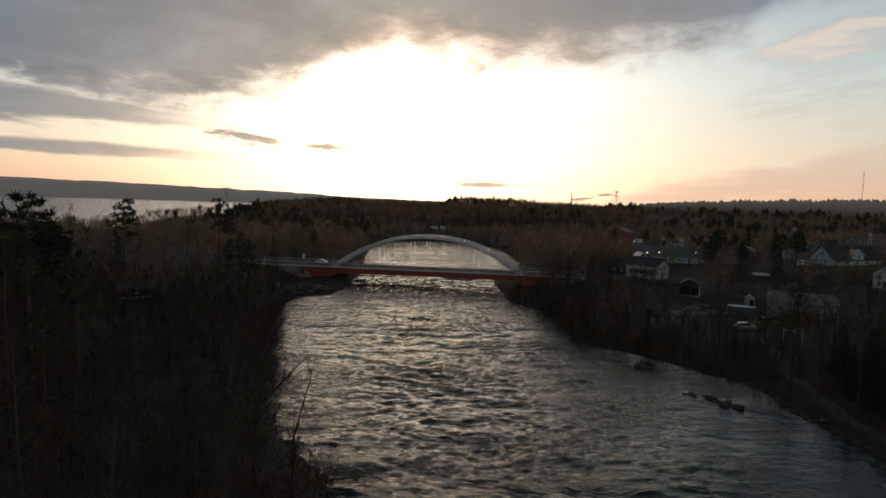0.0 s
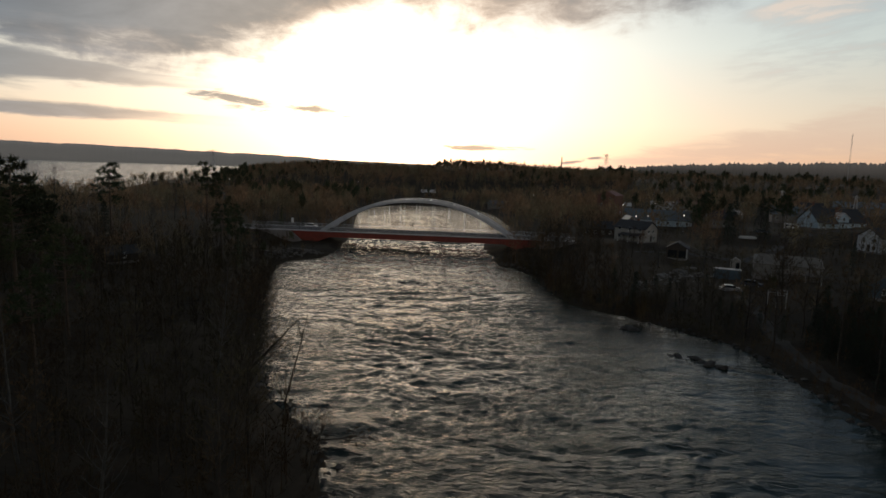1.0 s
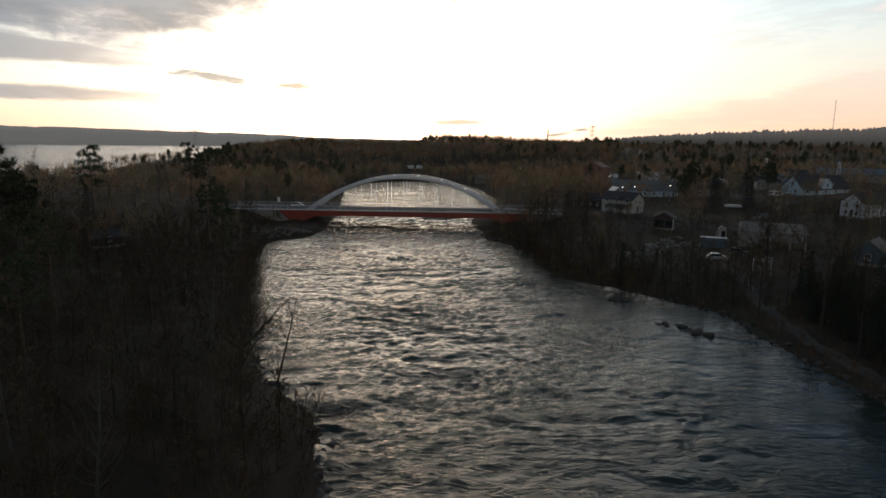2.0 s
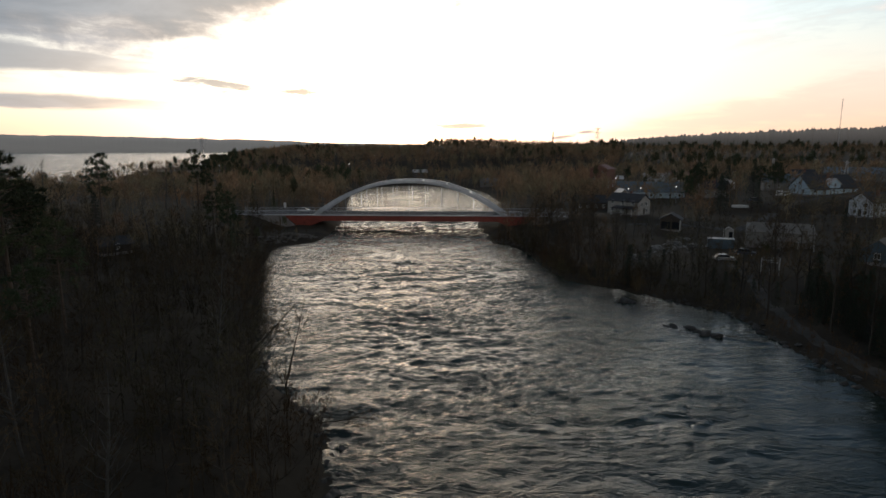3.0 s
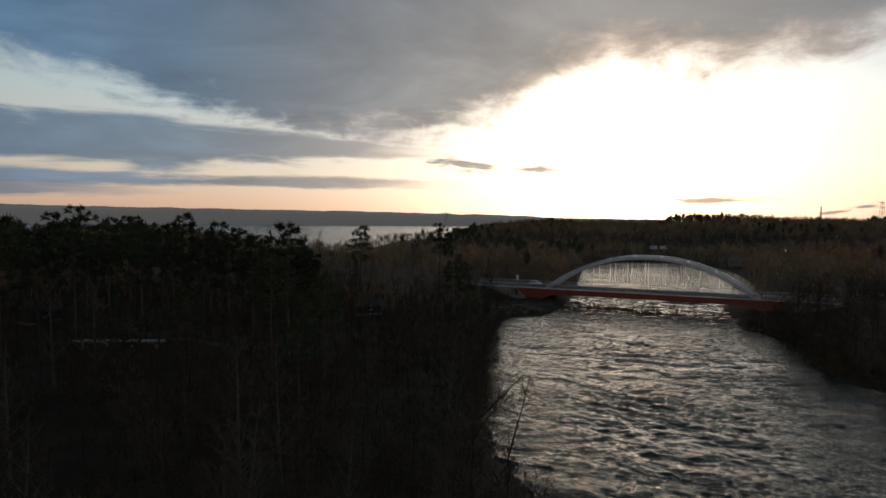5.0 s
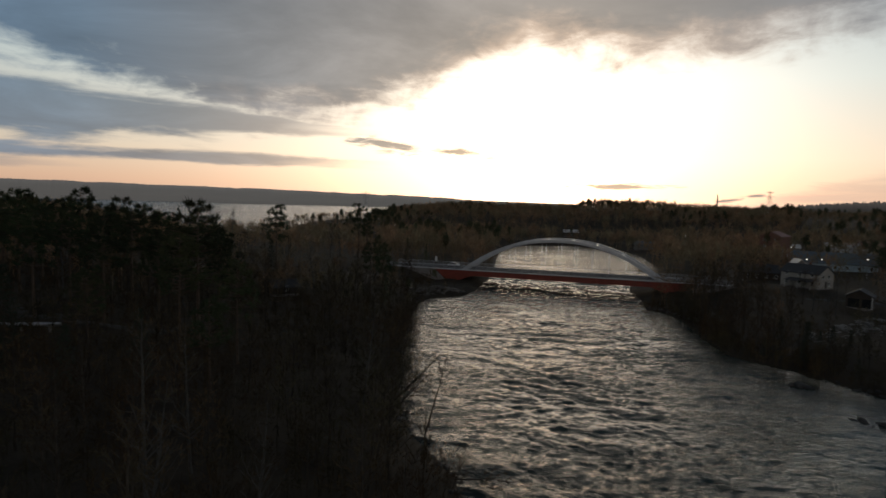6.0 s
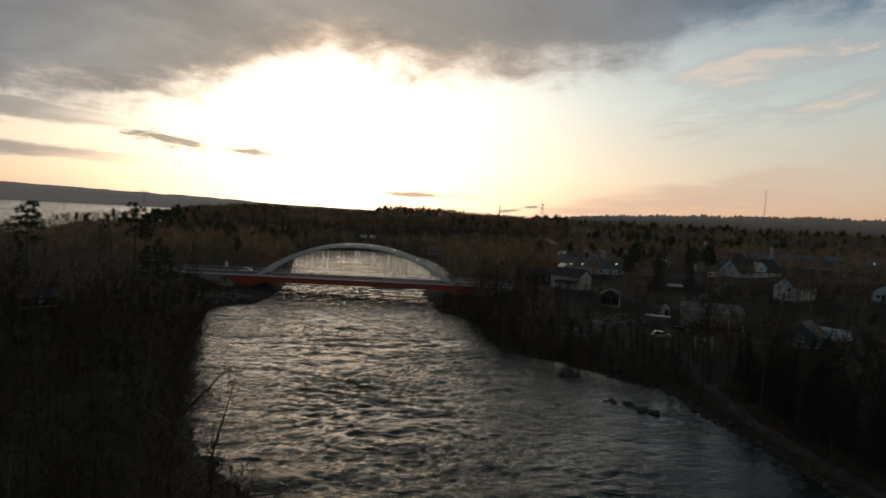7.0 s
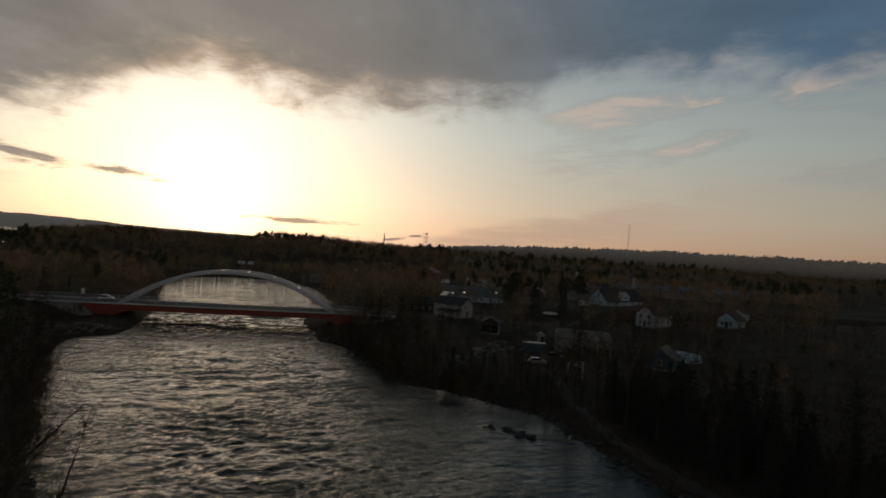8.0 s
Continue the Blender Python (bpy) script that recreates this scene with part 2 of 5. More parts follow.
def water_surface(name, bright, relief_high=0.24, rough=0.045, still=1.0, ruffled=0.06):
    m = bpy.data.materials.new(name)
    m.use_nodes = True
    n = Net(m.node_tree)
    main = m.node_tree.nodes["Principled BSDF"]
    at = n.put("ShaderNodeTexCoord").outputs["Object"]
    xyz = n.put("ShaderNodeSeparateXYZ", Vector=at).outputs
    flow = n.vec(n.mul(xyz[0], 0.42), xyz[1], 0.0)
    swirl = n.noise(flow, 0.22, 4.0, 0.6, 1.2)
    patch = n.mul(n.step(n.noise(flow, 0.07, 4.0, 0.6, 1.0), 0.36, 0.64, 0.22, 1.0), n.mul(n.step(xyz[1], 225.0, 275.0, 1.0, still), n.step(xyz[0], 24.0, 38.0, 1.0, 0.3)))
    # wavelets that run slantwise down both sides of the current, with sharp crests
    left_run = n.vec(n.add(n.mul(xyz[0], 0.17), n.mul(xyz[1], 0.09)), n.sub(xyz[1], n.mul(xyz[0], 0.34)), 0.0)
    right_run = n.vec(n.sub(n.mul(xyz[0], 0.17), n.mul(xyz[1], 0.09)), n.add(xyz[1], n.mul(xyz[0], 0.34)), 4.0)
    crests = []
    for run, size in ((left_run, 0.6), (right_run, 0.65), (flow, 1.2), (left_run, 2.2), (right_run, 2.5), (flow, 5.5)):
        crests.append(n.op("POWER", n.sub(1.0, n.op("ABSOLUTE", n.sub(n.mul(n.noise(run, size, 2.0, 0.5, 0.7), 2.0), 1.0))), 2.0))
    ripples = n.add(n.op("MAXIMUM", crests[0], crests[1]), n.add(n.mul(crests[2], 0.38), n.add(n.mul(n.op("MAXIMUM", crests[3], crests[4]), 0.46), n.mul(crests[5], 0.13))))
    ripples = n.mul(ripples, patch)
    foam = n.mul(n.step(n.noise(flow, 0.8, 6.0, 0.7, 0.8), 0.62, 0.75), n.step(swirl, 0.5, 0.66))
    n.link(main.inputs["Base Color"], n.mix(n.mul(foam, bright), (0.016, 0.024, 0.019), (0.26, 0.28, 0.28)))
    n.link(main.inputs["Roughness"], n.add(n.step(swirl, 0.3, 0.7, rough, rough + 0.10), n.step(xyz[1], 222.0, 262.0, 0.0, ruffled)))
    main.inputs["IOR"].default_value = 1.333
    relief = n.put("ShaderNodeBump", Height=n.add(ripples, n.mul(swirl, 1.6)), Strength=0.9, Distance=relief_high)
    n.link(main.inputs["Normal"], relief.outputs[0])
    return m


M_WATER = water_surface("fast_river_water", 0.5)
M_LAKE = water_surface("lake_water", 0.0, 0.6, 0.20, 1.0, 0.0)

# ---- builders ----


def mesh_of(name, verts, faces, material, smooth=False):
    """A mesh from arrays; faces: an array of triangles or of quads, or a list of both."""
    me = bpy.data.meshes.new(name)
    verts = np.asarray(verts, np.float32).reshape(-1, 3)
    groups = faces if isinstance(faces, list) else [faces]
    groups = [np.asarray(g, np.int32) for g in groups if len(g)]
    sizes = np.concatenate([np.full(len(g), g.shape[1], np.int32) for g in groups])
    corners = np.concatenate([g.ravel() for g in groups])
    me.vertices.add(len(verts))
    me.vertices.foreach_set("co", verts.ravel())
    me.loops.add(len(corners))
    me.loops.foreach_set("vertex_index", corners)
    me.polygons.add(len(sizes))
    me.polygons.foreach_set("loop_start", np.concatenate([[0], np.cumsum(sizes)[:-1]]).astype(np.int32))
    me.polygons.foreach_set("loop_total", sizes)
    me.polygons.foreach_set("use_smooth", np.full(len(sizes), smooth))
    me.materials.append(material)
    me.update(calc_edges=True)
    me.validate()
    return me


def lattice(seed, ix, iy):
    h = (ix.astype(np.int64) * 374761393 + iy.astype(np.int64) * 668265263 + seed * 974634777) & 0x7FFFFFFF
    h = ((h ^ (h >> 13)) * 1274126177) & 0x7FFFFFFF
    return ((h ^ (h >> 16)) & 0xFFFF) / 65535.0


def value_noise(x, y, seed=0):
    ix, iy = np.floor(x), np.floor(y)
    u, v = x - ix, y - iy
    u, v = u * u * u * (u * (6 * u - 15) + 10), v * v * v * (v * (6 * v - 15) + 10)
    a, b = lattice(seed, ix, iy), lattice(seed, ix + 1, iy)
    c, d = lattice(seed, ix, iy + 1), lattice(seed, ix + 1, iy + 1)
    return (a * (1 - u) + b * u) * (1 - v) + (c * (1 - u) + d * u) * v * 1.0 - 0.5


def fbm(x, y, octaves=4, seed=0, gain=0.5):
    total, size, scale = 0.0, 1.0, 1.0
    for k in range(octaves):
        total = total + size * value_noise(x * scale + 17.3 * k, y * scale - 9.1 * k, seed + k)
        size, scale = size * gain, scale * 2.03
    return total


def smooth01(v, a, b):
    s = np.clip((v - a) / (b - a), 0, 1)
    return s * s * (3 - 2 * s)


# ---- the lie of the land: river banks along y, pool above the bridge, lake, hills ----
BANK_Y = (-4000, -60, 0, 45, 57, 67, 81, 99, 117, 125, 141, 160, 168, 174, 181, 199, 215, 231, 250, 300, 380, 425, 445)
BANK_LEFT = (-30, -12, -8.5, -9.3, -11.8, -20.0, -26, -32, -37, -39, -42.5, -46, -46, -42, -36, -36.5, -36, -37, -40, -46.5, -56, -50, -20)
RIGHT_Y = (-4000, -60, 0, 45, 57, 67, 75, 86, 93, 99, 104, 109, 115, 119, 125, 141, 160, 168, 174, 181, 199, 215, 231, 250, 300, 380, 425, 445)
BANK_RIGHT = (60, 53, 52, 51.5, 50.8, 50.3, 50, 49.4, 50, 49, 45, 41, 36.5, 31.8, 26.8, 24.5, 23.5, 21, 16, 15, 14.5, 13.5, 15, 24, 32, 28, 18, -15)


def banks(y):
    return np.interp(y, BANK_Y, BANK_LEFT), np.interp(y, RIGHT_Y, BANK_RIGHT)


def river_reach(x, y):
    """Metres from the nearest bank: above nought on land, below it in the river."""
    left, right = banks(y)
    d = np.maximum(left - x, x - right)
    return np.maximum(d, (y - 442) * 0.8)


def lake_reach(x, y):
    """Above nought on land, below it in the lake far behind the woods."""
    far = np.hypot(x, y)
    a = np.degrees(np.arctan2(x, y))
    near_shore = 560 + 120 * fbm(a * 0.2, a * 0 + 3.0, 3, 5) + 16 * np.maximum(a + 30, 0) ** 1.4 + 260 * smooth01(-a, 37, 48)
    return np.maximum(np.maximum(near_shore - far, far - 4300), np.maximum((a + 19.0) * 20, (-75 - a) * 20))


BRIDGE = Vector((-10.4, 203.6, 0.0))
BRIDGE_TURN = -3.1


def bridge_axes(x, y):
    c, s = math.cos(radians(BRIDGE_TURN)), math.sin(radians(BRIDGE_TURN))
    dx, dy = x - BRIDGE.x, y - BRIDGE.y
    return dx * c + dy * s, -dx * s + dy * c


def land(x, y):
    x, y = np.asarray(x, float), np.asarray(y, float)
    d = river_reach(x, y)
    lake = lake_reach(x, y)
    far = np.hypot(x, y)
    a = np.degrees(np.arctan2(x, y))
    dry = np.maximum(d, 0)
    right = smooth01(x - np.interp(y, RIGHT_Y, BANK_RIGHT), -5, 10)
    rise = 1.7 * (1 - np.exp(-dry / (2.5 + 4.5 * smooth01(x, 0, 20))))
    rise = rise + right * np.clip((dry - 14) * 0.058, 0, 9) + (1 - right) * np.clip((dry - 4) * 0.05, 0, 3.0)
    rise = rise + np.interp(a, (-21, -17, -13, -8, 0, 6, 11, 20), (0, 12, 16.5, 15.5, 15.5, 15.5, 12.5, 6)) * smooth01(far, 450, 640)
    rise = rise + smooth01(far, 380, 950) * smooth01(a, 8, 22) * 6
    rise = rise + smooth01(far, 90, 240) * smooth01(-a, 37, 47) * 8
    rise = rise + fbm(x / 40, y / 40, 3, 2) * 1.4 * smooth01(dry, 4, 30) + fbm(x / 5, y / 5, 3, 3) * 0.7 * smooth01(dry, 0.3, 3)
    u, v = bridge_axes(x, y)
    bank_road = smooth01(np.abs(v - 6.0), 15.0, 7.0) * np.maximum(smooth01(-u, 33, 44), smooth01(u, 31, 40))
    rise = rise * (1 - bank_road) + bank_road * 5.0
    foot = smooth01(v, -26, -17) * smooth01(-v, -3, 1) * smooth01(np.abs(u), 27, 32) * smooth01(-np.abs(u), -56, -46)
    rise = rise * (1 - foot) + foot * np.minimum(rise, 0.9)
    bed = -1.6 * smooth01(-d, 0, 4)
    z = np.where(d > 0, rise * smooth01(d, -0.2, 0.6) + 0.05, bed)
    z = z * smooth01(lake, -2, 25) - 1.5 * smooth01(-lake, -2, 10)
    return z


def spread_grid():
    """One sheet of ground to the horizon, finest ahead and close."""
    radii = np.concatenate([[0.5], np.geomspace(6, 4900, 270)])
    angles = np.radians(np.concatenate([np.arange(-70, 60.01, 0.6), np.arange(65, 290, 5.0)]))
    rr, aa = np.meshgrid(radii, angles, indexing="ij")
    x, y = rr * np.sin(aa), rr * np.cos(aa)
    z = land(x, y)
    rows, cols = x.shape
    i = np.arange(rows - 1)[:, None] * cols + np.arange(cols)[None]
    j = np.arange(rows - 1)[:, None] * cols + (np.arange(cols)[None] + 1) % cols
    quads = np.stack([i, i + cols, j + cols, j], -1).reshape(-1, 4)
    return np.stack([x, y, z], -1).reshape(-1, 3), quads


verts, quads = spread_grid()
tagged(new("ground", mesh_of("ground", verts, quads, M_GROUND, True)), "brown winter grass and bare earth running to the horizon", "ground", kind="structure")


def river_grid():
    xs = np.arange(-70, 60, 0.38)
    ys = np.concatenate([np.arange(-40, 20, 1.0), np.arange(20, 130, 0.34), np.arange(130, 250, 0.5), np.arange(250, 450, 1.3)])
    x, y = np.meshgrid(xs, ys)
    drift, cross = fbm(x / 12, y / 12, 3, 21) * 9, fbm(x / 11, y / 13, 3, 25) * 6
    swell = fbm((x + drift) / 8.0, (y + cross) / 3.0, 4, 31, 0.55)
    chop = 0.35 - np.abs(fbm((x + cross) / 3.0, (y + drift * 0.5) / 1.15, 3, 41, 0.6)) * 1.5
    ridge_a = 0.3 - np.abs(fbm((x * 0.92 + y * 0.38 + drift * 0.4) / 4.2, (y * 0.92 - x * 0.38) / 1.5, 3, 47, 0.55)) * 1.4
    ridge_b = 0.3 - np.abs(fbm((x * 0.92 - y * 0.38 + cross * 0.4) / 4.6, (y * 0.92 + x * 0.38) / 1.7, 3, 49, 0.55)) * 1.4
    slant = fbm((x * 0.8 + y * 0.6 + drift) / 4.5, (y * 0.8 - x * 0.6) / 1.25, 3, 45, 0.55)
    calm = smooth01(fbm(x / 22, y / 30, 2, 51), -0.15, 0.25)
    rapid = smooth01(y, 165, 195) * smooth01(-y, -255, -225) + 0.4 * smooth01(np.abs(x - 3), 42, 12) * smooth01(y, 30, 60) * smooth01(-y, -170, -130)
    right_race = smooth01(x, 24, 36) * smooth01(-np.abs(y - 74), -22, -8)
    z = swell * (0.15 + 0.48 * rapid + 0.12 * right_race) + chop * (0.07 + 0.08 * calm + 0.13 * rapid + 0.10 * right_race) + slant * (0.05 + 0.06 * calm) + np.maximum(ridge_a, ridge_b) * (0.10 + 0.12 * calm)
    z *= 1 - 0.6 * smooth01(y, 235, 285)
    z *= 1 - 0.75 * smooth01(x, 26, 38) * smooth01(-y, -125, -105)
    # a riffle below the stone bar
    run = np.clip(((x - 42.0) * 5.5 - (y - 85.6) * 3.0) / 39.25, 0, 1)
    z += 0.10 * np.exp(-(np.hypot(x - 42.0 - 5.5 * run, y - 85.6 + 3.0 * run) / 0.45) ** 2)
    rows, cols = x.shape
    i = (np.arange(rows - 1)[:, None] * cols + np.arange(cols - 1)[None]).ravel()
    quads = np.stack([i, i + 1, i + cols + 1, i + cols], -1)
    middle = river_reach(x, y).ravel()
    keep = (middle[quads] < 2.5).any(1)
    return np.stack([x, y, z], -1).reshape(-1, 3), quads[keep]


verts, quads = river_grid()
tagged(new("river", mesh_of("river", verts, quads, M_WATER, True)), "fast grey-green river water with standing waves reflecting the sunset", "river", kind="structure")


def lake_sheet():
    radii, angles = np.geomspace(400, 3900, 40), np.radians(np.arange(-80, -12, 1.0))
    rr, aa = np.meshgrid(radii, angles, indexing="ij")
    x, y = rr * np.sin(aa), rr * np.cos(aa)
    rows, cols = x.shape
    i = (np.arange(rows - 1)[:, None] * cols + np.arange(cols - 1)[None]).ravel()
    quads = np.stack([i, i + cols, i + cols + 1, i + 1], -1)
    keep = (lake_reach(x, y).ravel()[quads] < 40).any(1)
    return np.stack([x, y, x * 0 - 0.3], -1).reshape(-1, 3), quads[keep]


verts, quads = lake_sheet()
tagged(new("lake", mesh_of("lake", verts, quads, M_LAKE, True)), "calm pale lake beyond the woods", "lake", kind="structure")


def far_ridge(a0, a1, near, ragged):
    deg = np.arange(a0, a1, 0.06)
    a = np.radians(deg)
    lift = np.interp(deg, (-95, -58, -50, -40, -27, -16, -10, 0, 11, 14, 16.4, 18.8, 23.5, 27.8, 36, 46, 60), (1.2, 1.12, 1.08, 1.0, 0.88, 0.66, 0.42, 0.25, 0.15, 0.22, 0.5, 0.84, 1.08, 1.3, 1.48, 1.6, 1.6))
    top = EYE + near * 1.1 * np.tan(np.radians(lift)) + 6 * fbm(deg * 0.6, deg * 0, 3, 61) + (np.abs(fbm(deg * 7.0, deg * 0, 2, 63)) + 0.6 * fbm(deg * 22.0, deg * 0, 2, 67)) * ragged
    if a0 > -50:
        top = top * smooth01(deg, a0, a0 + 10)
    rings = [(near, 0 * top - 1), (near * 1.01, top * 0.35), (near * 1.04, top * 0.72), (near * 1.1, top), (near * 1.2, top * 0.4)]
    v = np.concatenate([np.stack([r * np.sin(a), r * np.cos(a), z], -1) for r, z in rings])
    cols = len(a)
    i = (np.arange(len(rings) - 1)[:, None] * cols + np.arange(cols - 1)[None]).ravel()
    return v, np.stack([i, i + cols, i + cols + 1, i + 1], -1)


def distance(name, low, high, haze_top=0.0):
    """Far hills that glow grey, in place of miles of evening air before them."""
    m = bpy.data.materials.new(name)
    m.use_nodes = True
    n = Net(m.node_tree)
    main = m.node_tree.nodes["Principled BSDF"]
    at = n.put("ShaderNodeTexCoord").outputs["Object"]
    xyz = n.put("ShaderNodeSeparateXYZ", Vector=at).outputs
    at = n.vec(xyz[0], xyz[1], n.mul(xyz[2], 7.0))
    patches = n.add(n.mul(n.noise(at, 0.004, 5.0, 0.6), 0.6), n.mul(n.noise(at, 0.03, 3.0), 0.4))
    if haze_top:
        # higher slopes glow paler, to stand for more haze before them
        patches = n.add(n.mul(patches, 0.35), n.step(xyz[2], 30.0, haze_top, 0.0, 0.6))
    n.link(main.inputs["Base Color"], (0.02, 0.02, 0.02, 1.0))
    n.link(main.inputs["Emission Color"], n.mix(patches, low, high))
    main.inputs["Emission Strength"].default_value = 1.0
    main.inputs["Roughness"].default_value = 1.0
    return m


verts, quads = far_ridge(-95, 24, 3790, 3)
tagged(new("backdrop", mesh_of("backdrop", verts, quads, distance("haze_glow_lake_hills", (0.070, 0.071, 0.072), (0.098, 0.097, 0.096)), True)), "wooded hills on the far lake shore, haze put in as a grey glow", "hills", kind="structure")
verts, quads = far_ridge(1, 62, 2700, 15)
tagged(new("backdrop", mesh_of("backdrop", verts, quads, distance("haze_glow_wooded_hill", (0.012, 0.0115, 0.011), (0.066, 0.061, 0.057), 90.0), True)), "wooded hill behind the village, mist put in as a grey glow", "hills", kind="structure")

# ---- plants ----


def side_axes(way):
    other = np.where(np.abs(way[:, 2:3]) > 0.9, [[1.0, 0, 0]], [[0, 0, 1.0]])
    a = np.cross(way, other)
    a /= np.linalg.norm(a, axis=1, keepdims=True) + 1e-9
    return a, np.cross(way, a)


def rods(p0, p1, r0, r1, sides):
    """Tapered rods from p0 to p1 as one lot of corners and quads."""
    p0, p1 = np.asarray(p0, float).reshape(-1, 3), np.asarray(p1, float).reshape(-1, 3)
    r0, r1 = np.broadcast_to(r0, len(p0)).reshape(-1, 1, 1), np.broadcast_to(r1, len(p0)).reshape(-1, 1, 1)
    way = p1 - p0
    way /= np.linalg.norm(way, axis=1, keepdims=True) + 1e-9
    a, b = side_axes(way)
    turn = np.arange(sides) * 2 * np.pi / sides
    ring = a[:, None] * np.cos(turn)[None, :, None] + b[:, None] * np.sin(turn)[None, :, None]
    v = np.concatenate([p0[:, None] + ring * r0, p1[:, None] + ring * r1], 1)
    k = np.arange(sides)
    f = np.stack([k, (k + 1) % sides, (k + 1) % sides + sides, k + sides], -1)
    faces = (f[None] + (np.arange(len(p0)) * 2 * sides)[:, None, None]).reshape(-1, 4)
    return v.reshape(-1, 3), faces


def spikes(p0, p1, r0):
    """Three-sided twigs that run out to a point."""
    p0, p1 = np.asarray(p0, float).reshape(-1, 3), np.asarray(p1, float).reshape(-1, 3)
    r0 = np.broadcast_to(r0, len(p0)).reshape(-1, 1, 1)
    way = p1 - p0
    way /= np.linalg.norm(way, axis=1, keepdims=True) + 1e-9
    a, b = side_axes(way)
    turn = np.arange(3) * 2 * np.pi / 3
    ring = a[:, None] * np.cos(turn)[None, :, None] + b[:, None] * np.sin(turn)[None, :, None]
    v = np.concatenate([p0[:, None] + ring * r0, p1[:, None]], 1)
    f = np.array([[0, 1, 3], [1, 2, 3], [2, 0, 3]])
    faces = (f[None] + (np.arange(len(p0)) * 4)[:, None, None]).reshape(-1, 3)
    return v.reshape(-1, 3), faces


def joined(*lots):
    """Several lots of corners and faces as one."""
    verts, quads, tris, base = [], [np.zeros((0, 4), int)], [np.zeros((0, 3), int)], 0
    for v, f in lots:
        verts.append(v)
        for g in (f if isinstance(f, list) else [f]):
            if len(g):
                (quads if g.shape[1] == 4 else tris).append(g + base)
        base += len(v)
    return np.concatenate(verts), [np.concatenate(quads), np.concatenate(tris)]


def unit(v):
    return v / (np.linalg.norm(v, axis=-1, keepdims=True) + 1e-9)


def fork(rng, starts, ways, count, low, high, angle, length):
    """Shoots that leave each branch between low and high of its length."""
    n = len(starts)
    s = rng.uniform(low, high, (n, count))
    p = starts[:, None] + ways[:, None] * s[..., None]
    size = np.linalg.norm(ways, axis=1)[:, None] * length * (1.15 - 0.6 * s) * rng.uniform(0.6, 1.25, (n, count))
    a, b = side_axes(unit(ways))
    t = rng.uniform(0, 2 * np.pi, (n, count))
    side = a[:, None] * np.cos(t)[..., None] + b[:, None] * np.sin(t)[..., None]
    lean = np.radians(angle) * rng.uniform(0.6, 1.3, (n, count))
    w = unit(unit(ways)[:, None] * np.cos(lean)[..., None] + side * np.sin(lean)[..., None] + np.array([0, 0, 0.18]))
    return p.reshape(-1, 3), (w * size[..., None]).reshape(-1, 3)


def bare_tree(rng, tall, limbs=15, spread=0.34, stems=1, fine=4, lean=0.03, girth=1.0):
    """A leafless broad-leaved tree: corners and faces of its trunk with limbs, and of its twigs."""
    wood, p0s, ways = [], [], []
    for stem in range(stems):
        steps = 8
        drift = np.cumsum(rng.normal(0, lean, (steps + 1, 2)), 0) * tall / steps * 1.6
        drift += np.outer(np.linspace(0, 1, steps + 1), rng.normal(0, 0.14 if stems > 1 else 0.03, 2)) * tall
        line = np.c_[drift - drift[0], np.linspace(-0.3, tall * rng.uniform(0.86, 1.0), steps + 1)]
        r = 0.0125 * girth * tall / stems ** 0.4 * np.linspace(1, 0.10, steps + 1) ** 0.9
        wood.append(rods(line[:-1], line[1:], r[:-1], r[1:], 6))
        at = np.sort(rng.uniform(0.22, 0.97, limbs // stems + 2))
        base = np.stack([np.interp(at * steps, np.arange(steps + 1), line[:, k]) for k in range(3)], -1)
        t = np.arange(len(at)) * 2.4 + rng.uniform(0, 1, len(at))
        rise = rng.uniform(0.55, 1.3, len(at)) + at * 0.5
        size = tall * spread * (1.12 - at * 0.85) * rng.uniform(0.75, 1.2, len(at))
        w = unit(np.stack([np.cos(t), np.sin(t), rise], -1)) * size[:, None]
        mid = base + w * 0.5
        tip_way = unit(w + np.array([0, 0, 0.35]) * size[:, None]) * size[:, None] * 0.55
        rb = 0.0052 * tall * (1.15 - at) / stems ** 0.3
        wood.append(rods(base, mid, rb, rb * 0.6, 4))
        wood.append(rods(mid, mid + tip_way, rb * 0.6, rb * 0.15, 3))
        p0s += [base, mid]
        ways += [w * 0.5, tip_way]
    p0, way = np.concatenate(p0s), np.concatenate(ways)
    b0, bw = fork(rng, p0, way, 3, 0.25, 1.0, 38, 0.8)
    wood.append(rods(b0, b0 + bw, 0.0019 * tall, 0.0007 * tall, 3))
    t0, tw = fork(rng, b0, bw, fine, 0.15, 1.0, 36, 0.62)
    s0, sw = fork(rng, t0, tw, 1, 0.2, 0.9, 34, 0.75)
    return joined(*wood), joined(spikes(t0, t0 + tw, 0.030), spikes(s0, s0 + sw, 0.023))


def needle_tufts(rng, centres, size, count):
    """Small sprays of needles round each centre."""
    n = len(centres)
    w = unit(rng.normal(0, 1, (n, count, 3)) + np.array([0, 0, 0.25]))
    length = size * rng.uniform(0.55, 1.15, (n, count, 1))
    p0 = np.repeat(centres[:, None], count, 1) - w * 0.1
    return spikes(p0.reshape(-1, 3), (p0 + w * length).reshape(-1, 3), 0.075 * size / 0.7)


